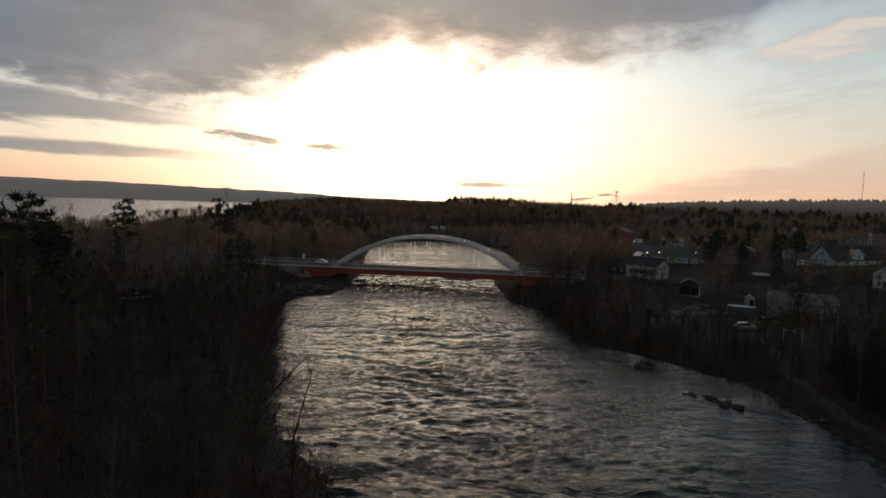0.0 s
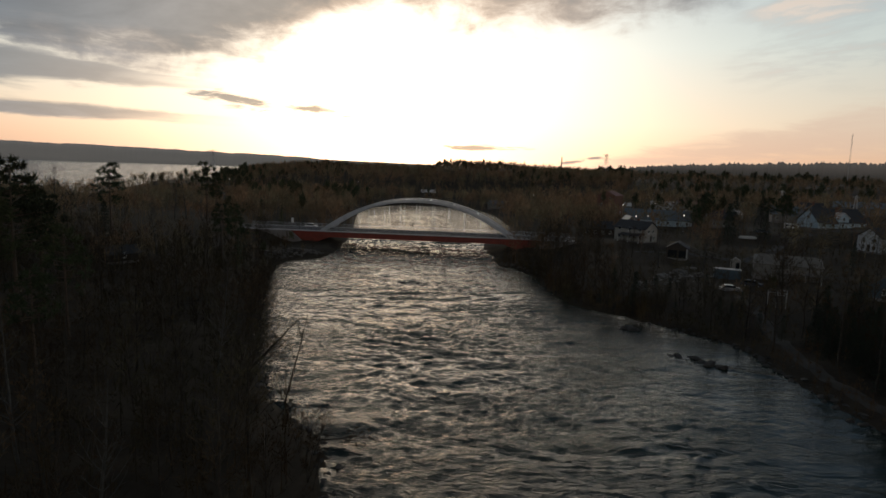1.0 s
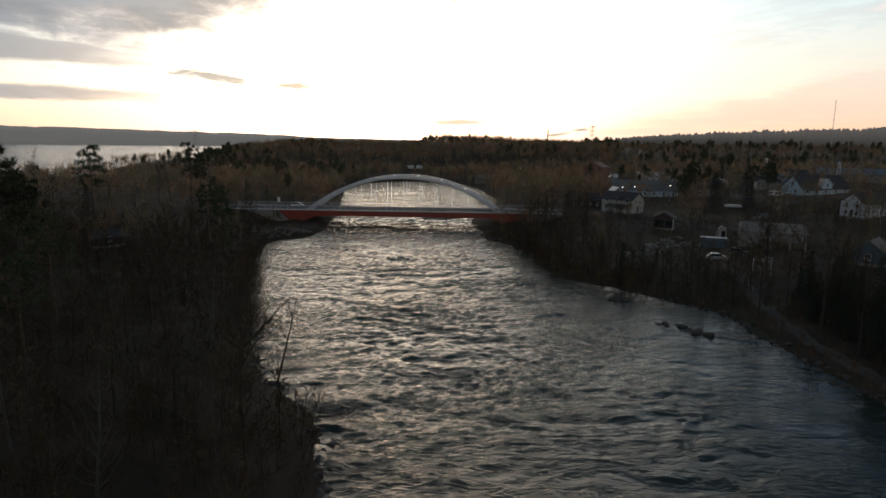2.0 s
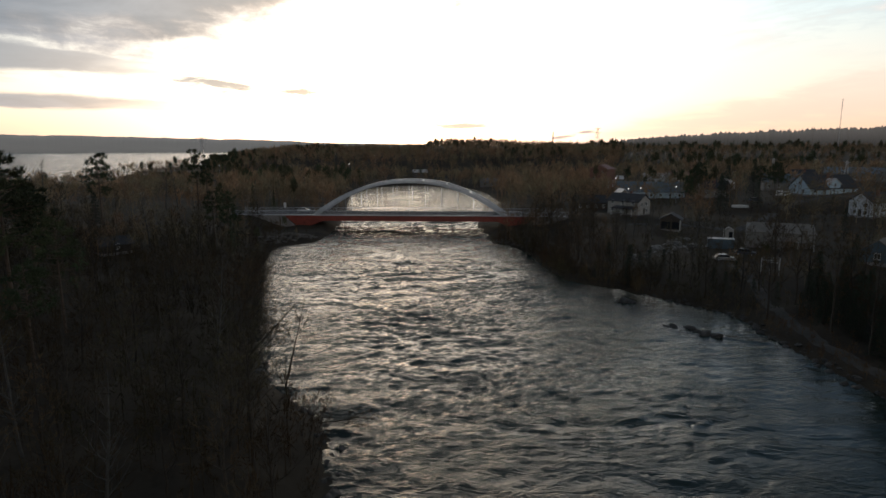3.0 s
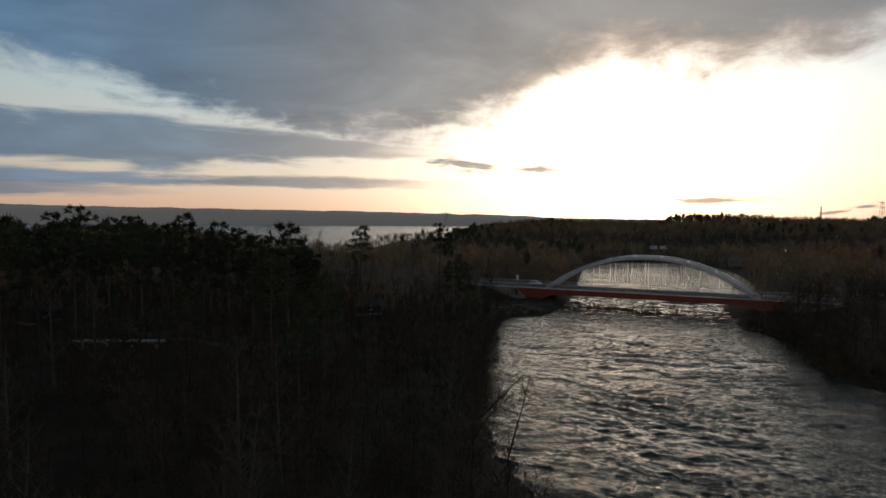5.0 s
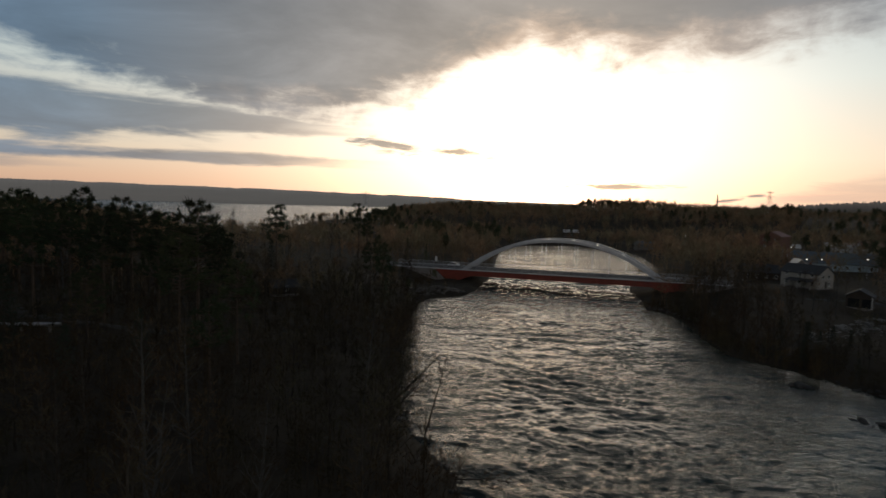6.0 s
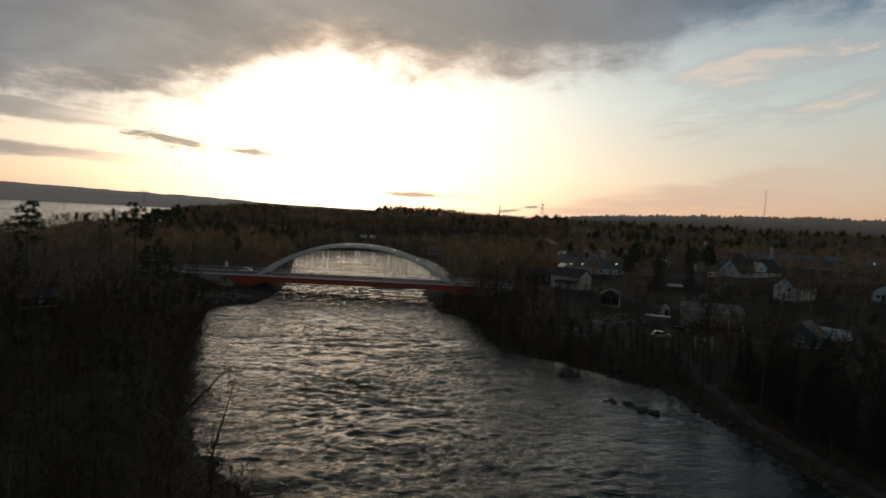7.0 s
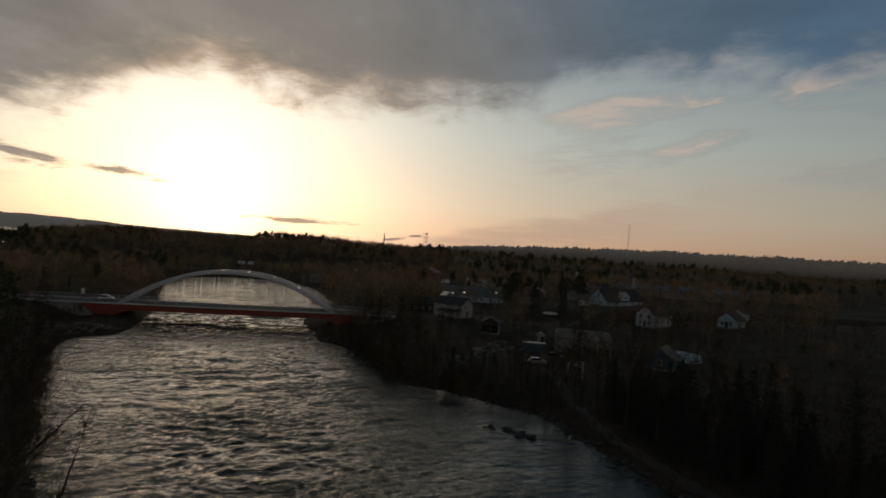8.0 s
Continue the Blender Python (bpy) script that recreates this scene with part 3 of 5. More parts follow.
def pine(rng, tall, clumps=46):
    line = np.c_[np.cumsum(rng.normal(0, 0.05, (7, 2)), 0) * tall / 14, np.linspace(-0.3, tall * 0.97, 7)]
    r = 0.014 * tall * np.linspace(1, 0.16, 7)
    wood = [rods(line[:-1], line[1:], r[:-1], r[1:], 7)]
    at = np.sort(rng.uniform(0.48, 0.99, clumps))
    base = np.stack([np.interp(at * 6, np.arange(7), line[:, k]) for k in range(3)], -1)
    t = np.arange(clumps) * 2.4 + rng.uniform(-0.6, 0.6, clumps)
    size = tall * 0.22 * np.sqrt(np.clip(1.06 - at, 0.03, 1) * 2) * rng.uniform(0.45, 1.15, clumps)
    w = unit(np.stack([np.cos(t), np.sin(t), rng.uniform(-0.05, 0.5, clumps)], -1)) * size[:, None]
    wood.append(rods(base, base + w, 0.0035 * tall, 0.0012 * tall, 4))
    s0, sw = fork(rng, base, w, 4, 0.45, 1.0, 45, 0.45)
    wood.append(rods(s0, s0 + sw, 0.0014 * tall, 0.0006 * tall, 3))
    ends = np.concatenate([base + w, s0 + sw, s0 + sw * 0.5])
    return joined(*wood), needle_tufts(rng, ends, 0.062 * tall * 0.78, 5)


def spruce(rng, tall, whorls=17):
    wood = [rods([[0, 0, -0.3]], [[0, 0, tall * 0.97]], 0.013 * tall, 0.02, 6)]
    base, way = [], []
    for k in range(whorls):
        at = 0.06 + 0.92 * (k / whorls) ** 0.9
        for t in np.arange(7) * 0.9 + k * 1.3 + rng.uniform(-0.3, 0.3, 7):
            size = tall * 0.21 * (1.03 - at) ** 0.85 * rng.uniform(0.75, 1.2)
            base.append((0, 0, at * tall))
            way.append((math.cos(t) * size, math.sin(t) * size, size * rng.uniform(-0.42, -0.1)))
    base, way = np.array(base, float), np.array(way, float)
    wood.append(rods(base, base + way, 0.022, 0.008, 3))
    lots = []
    for s in (0.4, 0.72, 1.0):
        c = base + way * s
        lots.append(c + rng.normal(0, 0.12, c.shape))
    return joined(*wood), needle_tufts(rng, np.concatenate(lots), 0.058 * tall * 0.8, 3)


def tree_thing(name, made, bark, leaf, label, category, leaf_name="crown"):
    ob = new(name)
    for part_name, (v, f), material in (("trunk", made[0], bark), (leaf_name, made[1], leaf)):
        p = new(part_name, mesh_of(part_name, v, f, material, part_name == "trunk"))
        p.parent = ob
    return tagged(ob, label, category, "riverside trees")


rng = np.random.default_rng(7)
LABEL_ALDER = "leafless brown alder with a haze of fine twigs"
LABEL_BIRCH = "tall leafless birch with a pale slender trunk"
LABEL_PINE = "dark green pine with a bare orange-brown trunk"
LABEL_SPRUCE = "dark dense spruce with branches to the ground"
LABEL_CLUMP = "bare many-stemmed willow at the water's edge"
ALDERS = [tree_thing("alder_tree", bare_tree(rng, h, n, s), M_BARK, M_TWIG, LABEL_ALDER, "tree") for h, n, s in ((12, 16, 0.36), (14, 17, 0.33), (10.5, 15, 0.38), (13, 18, 0.34))]
BIRCHES = [tree_thing("birch_tree", bare_tree(rng, h, n, s), M_BIRCH, M_TWIG, LABEL_BIRCH, "tree") for h, n, s in ((17, 19, 0.25), (15, 18, 0.27))]
WILLOWS = [tree_thing("willow_tree", bare_tree(rng, h, 17, 0.4, 3), M_BARK, M_TWIG, LABEL_CLUMP, "tree") for h in (7.5, 9.0)]
PINES = [tree_thing("pine_tree", pine(rng, h), M_PINE_BARK, M_NEEDLE, LABEL_PINE, "tree") for h in (19, 17, 21)]
SPRUCES = [tree_thing("spruce_tree", spruce(rng, h), M_BARK, M_SPRUCE, LABEL_SPRUCE, "tree") for h in (13, 10)]
KINDS = {"alder": ALDERS, "birch": BIRCHES, "willow": WILLOWS, "pine": PINES, "spruce": SPRUCES}
used = set()


def plant(kind, x, y, size=1.0, turn=None, lean=0.0, toward=0.0, which=None):
    """Sets a tree on the ground; the first of each kind stands itself, the rest are copies."""
    stock = KINDS[kind]
    ob = stock[which if which is not None else int(rng.integers(len(stock)))]
    z = float(land(x, y)) - 0.1
    m = pose(x, y, z, 0, 0, toward) @ pose(0, 0, 0, 0, lean, 0) @ pose(0, 0, 0, 0, 0, rng.uniform(0, 360) if turn is None else turn)
    if ob.name not in used:
        used.add(ob.name)
        ob.matrix_basis = m @ Matrix.Diagonal((size, size, size, 1))
        return ob
    made = copy_thing(ob, m)
    made.scale = (size, size, size)
    return made


def polar(a, far):
    return far * math.sin(radians(a)), far * math.cos(radians(a))


taken = []


def free(x, y, gap):
    for tx, ty in taken:
        if (tx - x) ** 2 + (ty - y) ** 2 < gap * gap:
            return False
    taken.append((x, y))
    return True


# pines and birches that stand out of the woods on the near bank
for a, far, kind, size in ((-36.3, 104, "pine", 1.18), (-34.4, 112, "pine", 1.14), (-37.8, 98, "pine", 1.15), (-39.5, 118, "pine", 1.0), (-33.0, 96, "pine", 0.8), (-35.4, 78, "pine", 0.78),
                           (-41.5, 125, "pine", 1.0), (-43.6, 118, "pine", 0.95), (-46.0, 130, "pine", 0.95), (-48.5, 124, "pine", 0.92), (-51.0, 133, "pine", 0.95), (-53.5, 126, "pine", 0.9),
                           (-56.0, 135, "pine", 0.97), (-58.5, 110, "pine", 1.12), (-44.8, 96, "pine", 0.8), (-50.5, 98, "spruce", 1.1), (-55.0, 96, "birch", 0.9), (-52.0, 92, "birch", 0.85),
                           (-19.6, 158, "pine", 0.8), (-17.6, 186, "alder", 0.75), (-17.0, 192, "alder", 0.8), (-16.6, 183, "alder", 0.6), (-20.8, 164, "pine", 0.72), (-18.9, 168, "spruce", 0.95), (-30.0, 170, "spruce", 1.1), (-41.0, 88, "spruce", 1.0), (-46.5, 84, "spruce", 0.9),
                           (-40.6, 150, "pine", 1.04), (-39.2, 158, "pine", 1.04), (-38.3, 146, "pine", 0.97), (-37.1, 155, "pine", 1.03), (-35.5, 160, "pine", 0.97), (-34.6, 150, "pine", 0.87),
                           (-42.4, 152, "pine", 1.06), (-43.9, 148, "pine", 1.00), (-45.2, 156, "pine", 1.09), (-46.9, 150, "pine", 1.04), (-48.0, 158, "pine", 1.11), (-49.4, 149, "pine", 1.04),
                           (-50.4, 157, "pine", 1.09), (-52.0, 150, "pine", 1.04), (-53.0, 158, "pine", 1.13), (-54.6, 150, "pine", 1.06), (-56.2, 155, "pine", 1.09), (-57.4, 148, "pine", 1.06), (-59.0, 152, "pine", 1.04),
                           (-29.5, 200, "pine", 1.08), (-28.5, 206, "alder", 1.25), (-32.3, 205, "alder", 1.4), (-33.6, 214, "birch", 1.2), (-22.0, 250, "pine", 1.1), (-21.2, 258, "pine", 0.95), (-24.6, 246, "birch", 1.1), (-23.7, 252, "birch", 1.05)):
    x, y = polar(a, far)
    taken.append((x, y))
    plant(kind, x, y, size)

# the thicket along the near bank
tries = 0
while len(taken) < 225 and tries < 9000:
    tries += 1
    a, far = rng.uniform(-74, -7), 26 + 122 * rng.uniform(0, 1) ** 0.75
    x, y = polar(a, far)
    reach = float(river_reach(x, y))
    left = float(banks(y)[0])
    if x > left - 1.2 or reach < 1.2 or math.hypot(x + 89, y - 77) < 9 or (56 < y < 80 and reach < 6):
        continue
    top = 26 - far * (0.112 if a > -20 else (0.15 if a > -30 else 0.10)) - (4 if a > -20 else 0)
    if free(x, y, 3.4 if reach < 14 else 5.0):
        if reach < 5:
            plant("willow" if rng.uniform() < 0.45 else "alder", x, y, rng.uniform(0.62, 0.92), lean=rng.uniform(2, 9), toward=rng.uniform(-25, 25))
        else:
            kind = "birch" if rng.uniform() < 0.07 else "alder"
            size = rng.uniform(0.75, 1.05)
            plant(kind, x, y, min(size, max(top, 5) / 12.5))

# tall broad alders that stand above the thicket
for k in range(60):
    x, y = polar(rng.uniform(-33, -18.2), rng.uniform(105, 172))
    if x < float(banks(y)[0]) - 4 and free(x, y, 5.5):
        plant("birch" if k % 9 == 0 else "alder", x, y, rng.uniform(0.92, 1.18) * (0.82 if k % 9 == 0 else 1.0))

# willows and alders that hang over the water's edge
for y in np.arange(38, 172, 3.1):
    if 55 < y < 74:
        continue
    x = float(banks(y)[0]) - rng.uniform(0.6, 1.8)
    tall = min(1.0, (22 - 0.105 * math.hypot(x, y)) / 9.5) * (0.55 if y < 58 else 1.0)
    plant("willow" if rng.uniform() < 0.6 else "alder", x, y, rng.uniform(0.6, 0.9) * tall, lean=rng.uniform(6, 20), toward=rng.uniform(-30, 30))
for y in np.arange(76, 168, 3.4):
    x = float(banks(y)[0]) - rng.uniform(-0.3, 0.8)
    tall = min(1.0, (22 - 0.105 * math.hypot(x, y)) / 9.5)
    plant("willow" if rng.uniform() < 0.5 else "alder", x, y, rng.uniform(0.45, 0.75) * tall, lean=rng.uniform(22, 46), toward=rng.uniform(-35, 35))
for y in np.arange(100, 172, 4.2):
    x = float(banks(y)[1]) + rng.uniform(1.5, 4.5)
    plant("alder" if rng.uniform() < 0.7 else "willow", x, y, rng.uniform(0.4, 0.68) * (1.0 if y < 165 else 0.6), lean=rng.uniform(0, 9), toward=180 + rng.uniform(-30, 30))

# the far bank: bank trees, tall birches, evergreens between the houses
for x, y, kind, size in ((52.3, 92, "alder", 1.4), (64.6, 112, "alder", 1.35), (58.5, 106, "alder", 0.9), (61, 99, "alder", 1.1), (57.5, 84, "alder", 1.15), (66, 104, "alder", 1.2), (56.8, 75, "alder", 1.1), (70, 98, "alder", 1.15), (52.5, 101, "alder", 1.0), (48.5, 106, "alder", 0.9), (27.5, 133, "alder", 0.85), (30.5, 126, "alder", 0.8), (34, 121, "alder", 0.9),
                         (25, 143, "alder", 0.95), (22.5, 152, "alder", 0.9), (24, 160, "alder", 1.0), (27, 168, "alder", 1.05), (24, 176, "alder", 0.95), (30, 150, "alder", 0.95), (33, 140, "willow", 0.9),
                         (36, 132, "alder", 0.9), (39, 124, "alder", 0.8), (41, 113, "willow", 0.75), (43.5, 104, "willow", 0.7), (46, 98, "willow", 0.6), (32, 180, "alder", 1.0), (38, 170, "birch", 0.8),
                         (40, 156, "alder", 0.9), (44, 146, "alder", 0.8), (48, 136, "alder", 0.75), (36, 190, "alder", 0.95), (44, 182, "birch", 0.75), (50, 168, "alder", 0.85), (56, 178, "alder", 0.8),
                         (97, 205, "spruce", 1.15), (101, 214, "spruce", 1.05), (91, 218, "pine", 0.62), (108, 224, "spruce", 1.2), (120, 228, "spruce", 1.15), (126, 222, "pine", 0.8), (130, 232, "pine", 0.85), (128, 238, "pine", 0.8), (133, 236, "pine", 0.72), (104, 244, "pine", 0.85), (108, 250, "pine", 0.8), (100, 240, "pine", 0.72), (112, 256, "pine", 0.8),
                         (115, 215, "spruce", 0.9), (100, 232, "alder", 0.8), (88, 150, "alder", 0.7), (96, 160, "alder", 0.75), (101, 147, "spruce", 0.7), (106, 152, "alder", 0.8), (110, 138, "alder", 0.9),
                         (84, 118, "spruce", 0.55), (79, 108, "alder", 0.9), (92, 110, "alder", 1.0), (74, 92, "alder", 0.9), (84, 96, "alder", 1.0), (98, 128, "birch", 0.8), (118, 152, "alder", 0.9),
                         (70, 78, "alder", 0.95), (64, 70, "alder", 0.8), (80, 82, "birch", 0.8), (61, 90, "spruce", 0.42), (58.5, 93.5, "spruce", 0.4), (63.5, 86, "spruce", 0.44), (66, 82, "spruce", 0.45),
                         (56.5, 97, "spruce", 0.36), (69, 86, "spruce", 0.5), (73, 84, "spruce", 0.5), (66, 92, "spruce", 0.4), (136, 176, "alder", 0.8), (142, 186, "alder", 0.8), (130, 196, "alder", 0.8), (150, 200, "spruce", 0.9)):
    taken.append((x, y))
    plant(kind, x, y, size * rng.uniform(0.94, 1.06))

# a dark evergreen thicket beside the path, and woods that shade the lower bank
for k in range(48):
    x, y = 57.5 + rng.uniform(0, 11), 78 + rng.uniform(0, 24)
    plant("spruce", x + (y - 82) * 0.18, y, rng.uniform(0.42, 0.74))
for k in range(46):
    y = rng.uniform(22, 92)
    x = 58 + rng.uniform(0, 1) ** 1.3 * 52
    if y < 30 + (x - 58) * 0.2 or free(x, y, 4.5):
        plant("birch" if rng.uniform() < 0.15 else "alder", x, y, rng.uniform(0.85, 1.1))

for k in range(44):
    plant("spruce", 56.5 + rng.uniform(0, 12), 48 + rng.uniform(0, 32), rng.uniform(0.5, 0.8))

# tall alders between the bridge end and the first houses
for k in range(60):
    y = rng.uniform(140, 197)
    x = float(banks(y)[1]) + rng.uniform(5 if y < 176 else 15, 34)
    if x < 0.268 * y and free(x, y, 3.6):
        plant("birch" if rng.uniform() < 0.08 else "alder", x, y, rng.uniform(0.9, 1.2))

# close bushes and small trees that hang over the far bank and mirror in the water
for k in range(95):
    y = rng.uniform(112, 176)
    x = float(banks(y)[1]) + 1.0 + 15 * rng.uniform(0, 1) ** 1.2
    if free(x, y, 2.3):
        plant("willow" if rng.uniform() < 0.35 else "alder", x, y, rng.uniform(0.42, 0.75), lean=rng.uniform(0, 10), toward=180 + rng.uniform(-40, 40))

# a dense dark growth between the yards and the water
for k in range(110):
    y = rng.uniform(97, 130)
    x = float(banks(y)[1]) + 1.5 + rng.uniform(0, 1) * max(55.0 - float(banks(y)[1]), 6.0)
    if abs(x - np.interp(y, (93, 102, 110, 118, 125), (55.7, 57.2, 60, 61.5, 62))) > 2.2 and free(x, y, 1.7):
        plant("spruce" if k % 5 == 0 else ("willow" if k % 3 == 0 else "alder"), x, y, rng.uniform(0.34, 0.62))

# bare trees that veil the yards
for k in range(70):
    x, y = rng.uniform(34, 116), rng.uniform(112, 196)
    if x < float(banks(y)[1]) + 10 or not free(x, y, 6.5):
        continue
    plant("birch" if rng.uniform() < 0.2 else "alder", x, y, rng.uniform(0.45, 0.8))
# spruces lower down the bank, mostly unseen, added to darken the water's reflection
for k in range(24):
    plant("spruce", 57.5 + rng.uniform(0, 15), 26 + rng.uniform(0, 48), rng.uniform(0.9, 1.2))
for k in range(14):
    x, y = 62 + rng.uniform(0, 30), 50 + rng.uniform(0, 44)
    plant("spruce", x, y, rng.uniform(0.6, 0.95))

# a young tree and an old limb that lean over the water from the near bank
young = tree_thing("young_birch", bare_tree(np.random.default_rng(31), 11.3, 10, 0.22, 1, 3, 0.02, 1.1), M_BARK, M_TWIG, "thin bare young birch leaning over the river", "tree")
young.matrix_basis = pose(-18.2, 66.7, 0.1, 0, 13, 8)
limb = tree_thing("leaning_willow", bare_tree(np.random.default_rng(44), 10.0, 9, 0.24, 1, 5, 0.05, 1.9), M_BARK, M_TWIG, "old bare willow limb reaching out over the water", "tree")
limb.matrix_basis = pose(-25.0, 76.4, 1.2, 0, 41, 5)

fallen = tree_thing("fallen_limb", bare_tree(np.random.default_rng(52), 6.5, 10, 0.30, 1, 4, 0.06), M_BARK, M_TWIG, "dark fallen limb lying out over the water", "tree")
fallen.matrix_basis = pose(-11.8, 55.8, 1.0, 0, 82, -6)

# ---- woods and brush, as masses ----


def puff(rng, centre, radii, count, thick, reach=1.15, rise=0.15):
    """A crown of short shoots that fill a rounded space, with gaps and an uneven edge."""
    w = unit(rng.normal(0, 1, (count, 3)))
    lumps = 1 + 0.28 * np.sin(w[:, 0] * 3.1 + rng.uniform(0, 6)) * np.cos(w[:, 1] * 2.7 + rng.uniform(0, 6))
    depth = rng.uniform(0.1, 1, count)[:, None] ** 0.45 * lumps[:, None]
    p1 = centre + w * radii * depth * reach + np.array([0, 0, rise]) * radii
    p0 = centre + w * radii * depth * 0.45 + rng.normal(0, 0.10, (count, 3)) * radii
    return spikes(p0, p1, thick)


def low_bare(rng, tall, count, thick):
    crown = puff(rng, np.array([0, 0, tall * 0.52]), np.array([0.31, 0.31, 0.42]) * tall, count, thick, 1.1, 0.08)
    return joined(rods([[0, 0, -0.5]], [[0, 0, tall * 0.75]], 0.010 * tall, 0.03, 3), crown)


def low_pine(rng, tall, count, thick):
    crown = puff(rng, np.array([0, 0, tall * 0.74]), np.array([0.17, 0.17, 0.26]) * tall, count, thick, 1.05, 0.05)
    return joined(rods([[0, 0, -0.5]], [[0, 0, tall * 0.85]], 0.011 * tall, 0.03, 3), crown)


def low_spruce(rng, tall, count, thick):
    t = np.arange(count) * 2.4
    share = np.linspace(0, 1, count)
    base = np.stack([np.zeros(count), np.zeros(count), (0.08 + 0.9 * share) * tall], -1)
    size = tall * 0.2 * np.clip(1.05 - share, 0.08, 1) * rng.uniform(0.6, 1.25, count)
    w = np.stack([np.cos(t) * size, np.sin(t) * size, size * rng.uniform(-0.45, 0.2, count)], -1)
    b0, bw = fork(rng, base, w, 1, 0.3, 0.8, 45, 0.8)
    return joined(rods([[0, 0, -0.5]], [[0, 0, tall * 0.97]], 0.010 * tall, 0.03, 3), spikes(base, base + w, thick), spikes(b0, b0 + bw, thick))


def mass(name, stock, places, sizes, material, label, category):
    """Many small plants in one mesh."""
    verts, quads, tris, base = [], [np.zeros((0, 4), np.int64)], [np.zeros((0, 3), np.int64)], 0
    pick = rng.integers(len(stock), size=len(places))
    turn = rng.uniform(0, 2 * np.pi, len(places))
    for k, (v, (q, t)) in enumerate(stock):
        mine = np.where(pick == k)[0]
        if not len(mine):
            continue
        c, s, size = np.cos(turn[mine])[:, None], np.sin(turn[mine])[:, None], sizes[mine][:, None]
        x = (v[:, 0] * c - v[:, 1] * s) * size + places[mine, 0:1]
        y = (v[:, 0] * s + v[:, 1] * c) * size + places[mine, 1:2]
        z = v[:, 2] * size + places[mine, 2:3]
        verts.append(np.stack([x, y, z], -1).reshape(-1, 3))
        step = base + np.arange(len(mine))[:, None, None] * len(v)
        quads.append((q[None] + step).reshape(-1, 4))
        tris.append((t[None] + step).reshape(-1, 3))
        base += len(mine) * len(v)
    me = mesh_of(name, np.concatenate(verts), [np.concatenate(quads), np.concatenate(tris)], material)
    return tagged(new(name, me), label, category, kind="stuff")


def scatter(count, a0, a1, near, far, rule, power=1.0):
    """Places on dry land in a sector round the drone, thinned by rule(x, y, azimuth, distance)."""
    a = rng.uniform(a0, a1, count)
    d = np.sqrt(near ** 2 + (far ** 2 - near ** 2) * rng.uniform(0, 1, count) ** power)
    x, y = d * np.sin(np.radians(a)), d * np.cos(np.radians(a))
    u, v = bridge_axes(x, y)
    ok = (river_reach(x, y) > 1.5) & (lake_reach(x, y) > 4) & ((np.abs(v - 6) > 12) | (np.abs(u) > 130)) & ((v < -22) | (v > 4) | (np.abs(u) > 50))
    ok &= rng.uniform(0, 1, count) < rule(x, y, a, d)
    x, y = x[ok], y[ok]
    return np.stack([x, y, land(x, y)], -1)


def village(x, y, a, d):
    """Open ground round the houses and beside the path."""
    inside = smooth01(a, 13, 16) * smooth01(-d, -430, -360) * smooth01(d, 80, 110)
    return inside


def woods_rule(x, y, a, d):
    gap = np.where((a < -8) & (d < 150), 0.0, 1.0)
    right_near = np.where((a > 10) & (d < 200), 0.5, 1.0) * np.where((a > 10) & (river_reach(x, y) < 14), 0.0, 1.0)
    return gap * right_near * (1 - 0.62 * village(x, y, a, d)) * (0.6 + 0.4 * smooth01(fbm(x / 45, y / 45, 2, 71), -0.25, 0.1))


CLOSE_BARE = [low_bare(rng, h, 48, 0.075) for h in (12, 13.5, 11, 14.5)]
LOW_BARE = [low_bare(rng, h, 20, 0.23) for h in (12, 13.5, 11, 14.5)]
LOW_PINE = [low_pine(rng, h, 90, 0.26) for h in (15, 16.5, 14)]
LOW_SPRUCE = [low_spruce(rng, h, 46, 0.32) for h in (13, 15, 11.5)]
FAR_BARE = [low_bare(rng, h, 18, 0.4) for h in (12, 13.5, 11)]
FAR_PINE = [low_pine(rng, h, 34, 0.5) for h in (14, 15.5, 13)]
FAR_SPRUCE = [low_spruce(rng, h, 10, 0.8) for h in (13, 14.5, 11.5)]


def conifer_share(p):
    return smooth01(fbm(p[:, 0] / 60, p[:, 1] / 95, 3, 81), 0.0, 0.13)


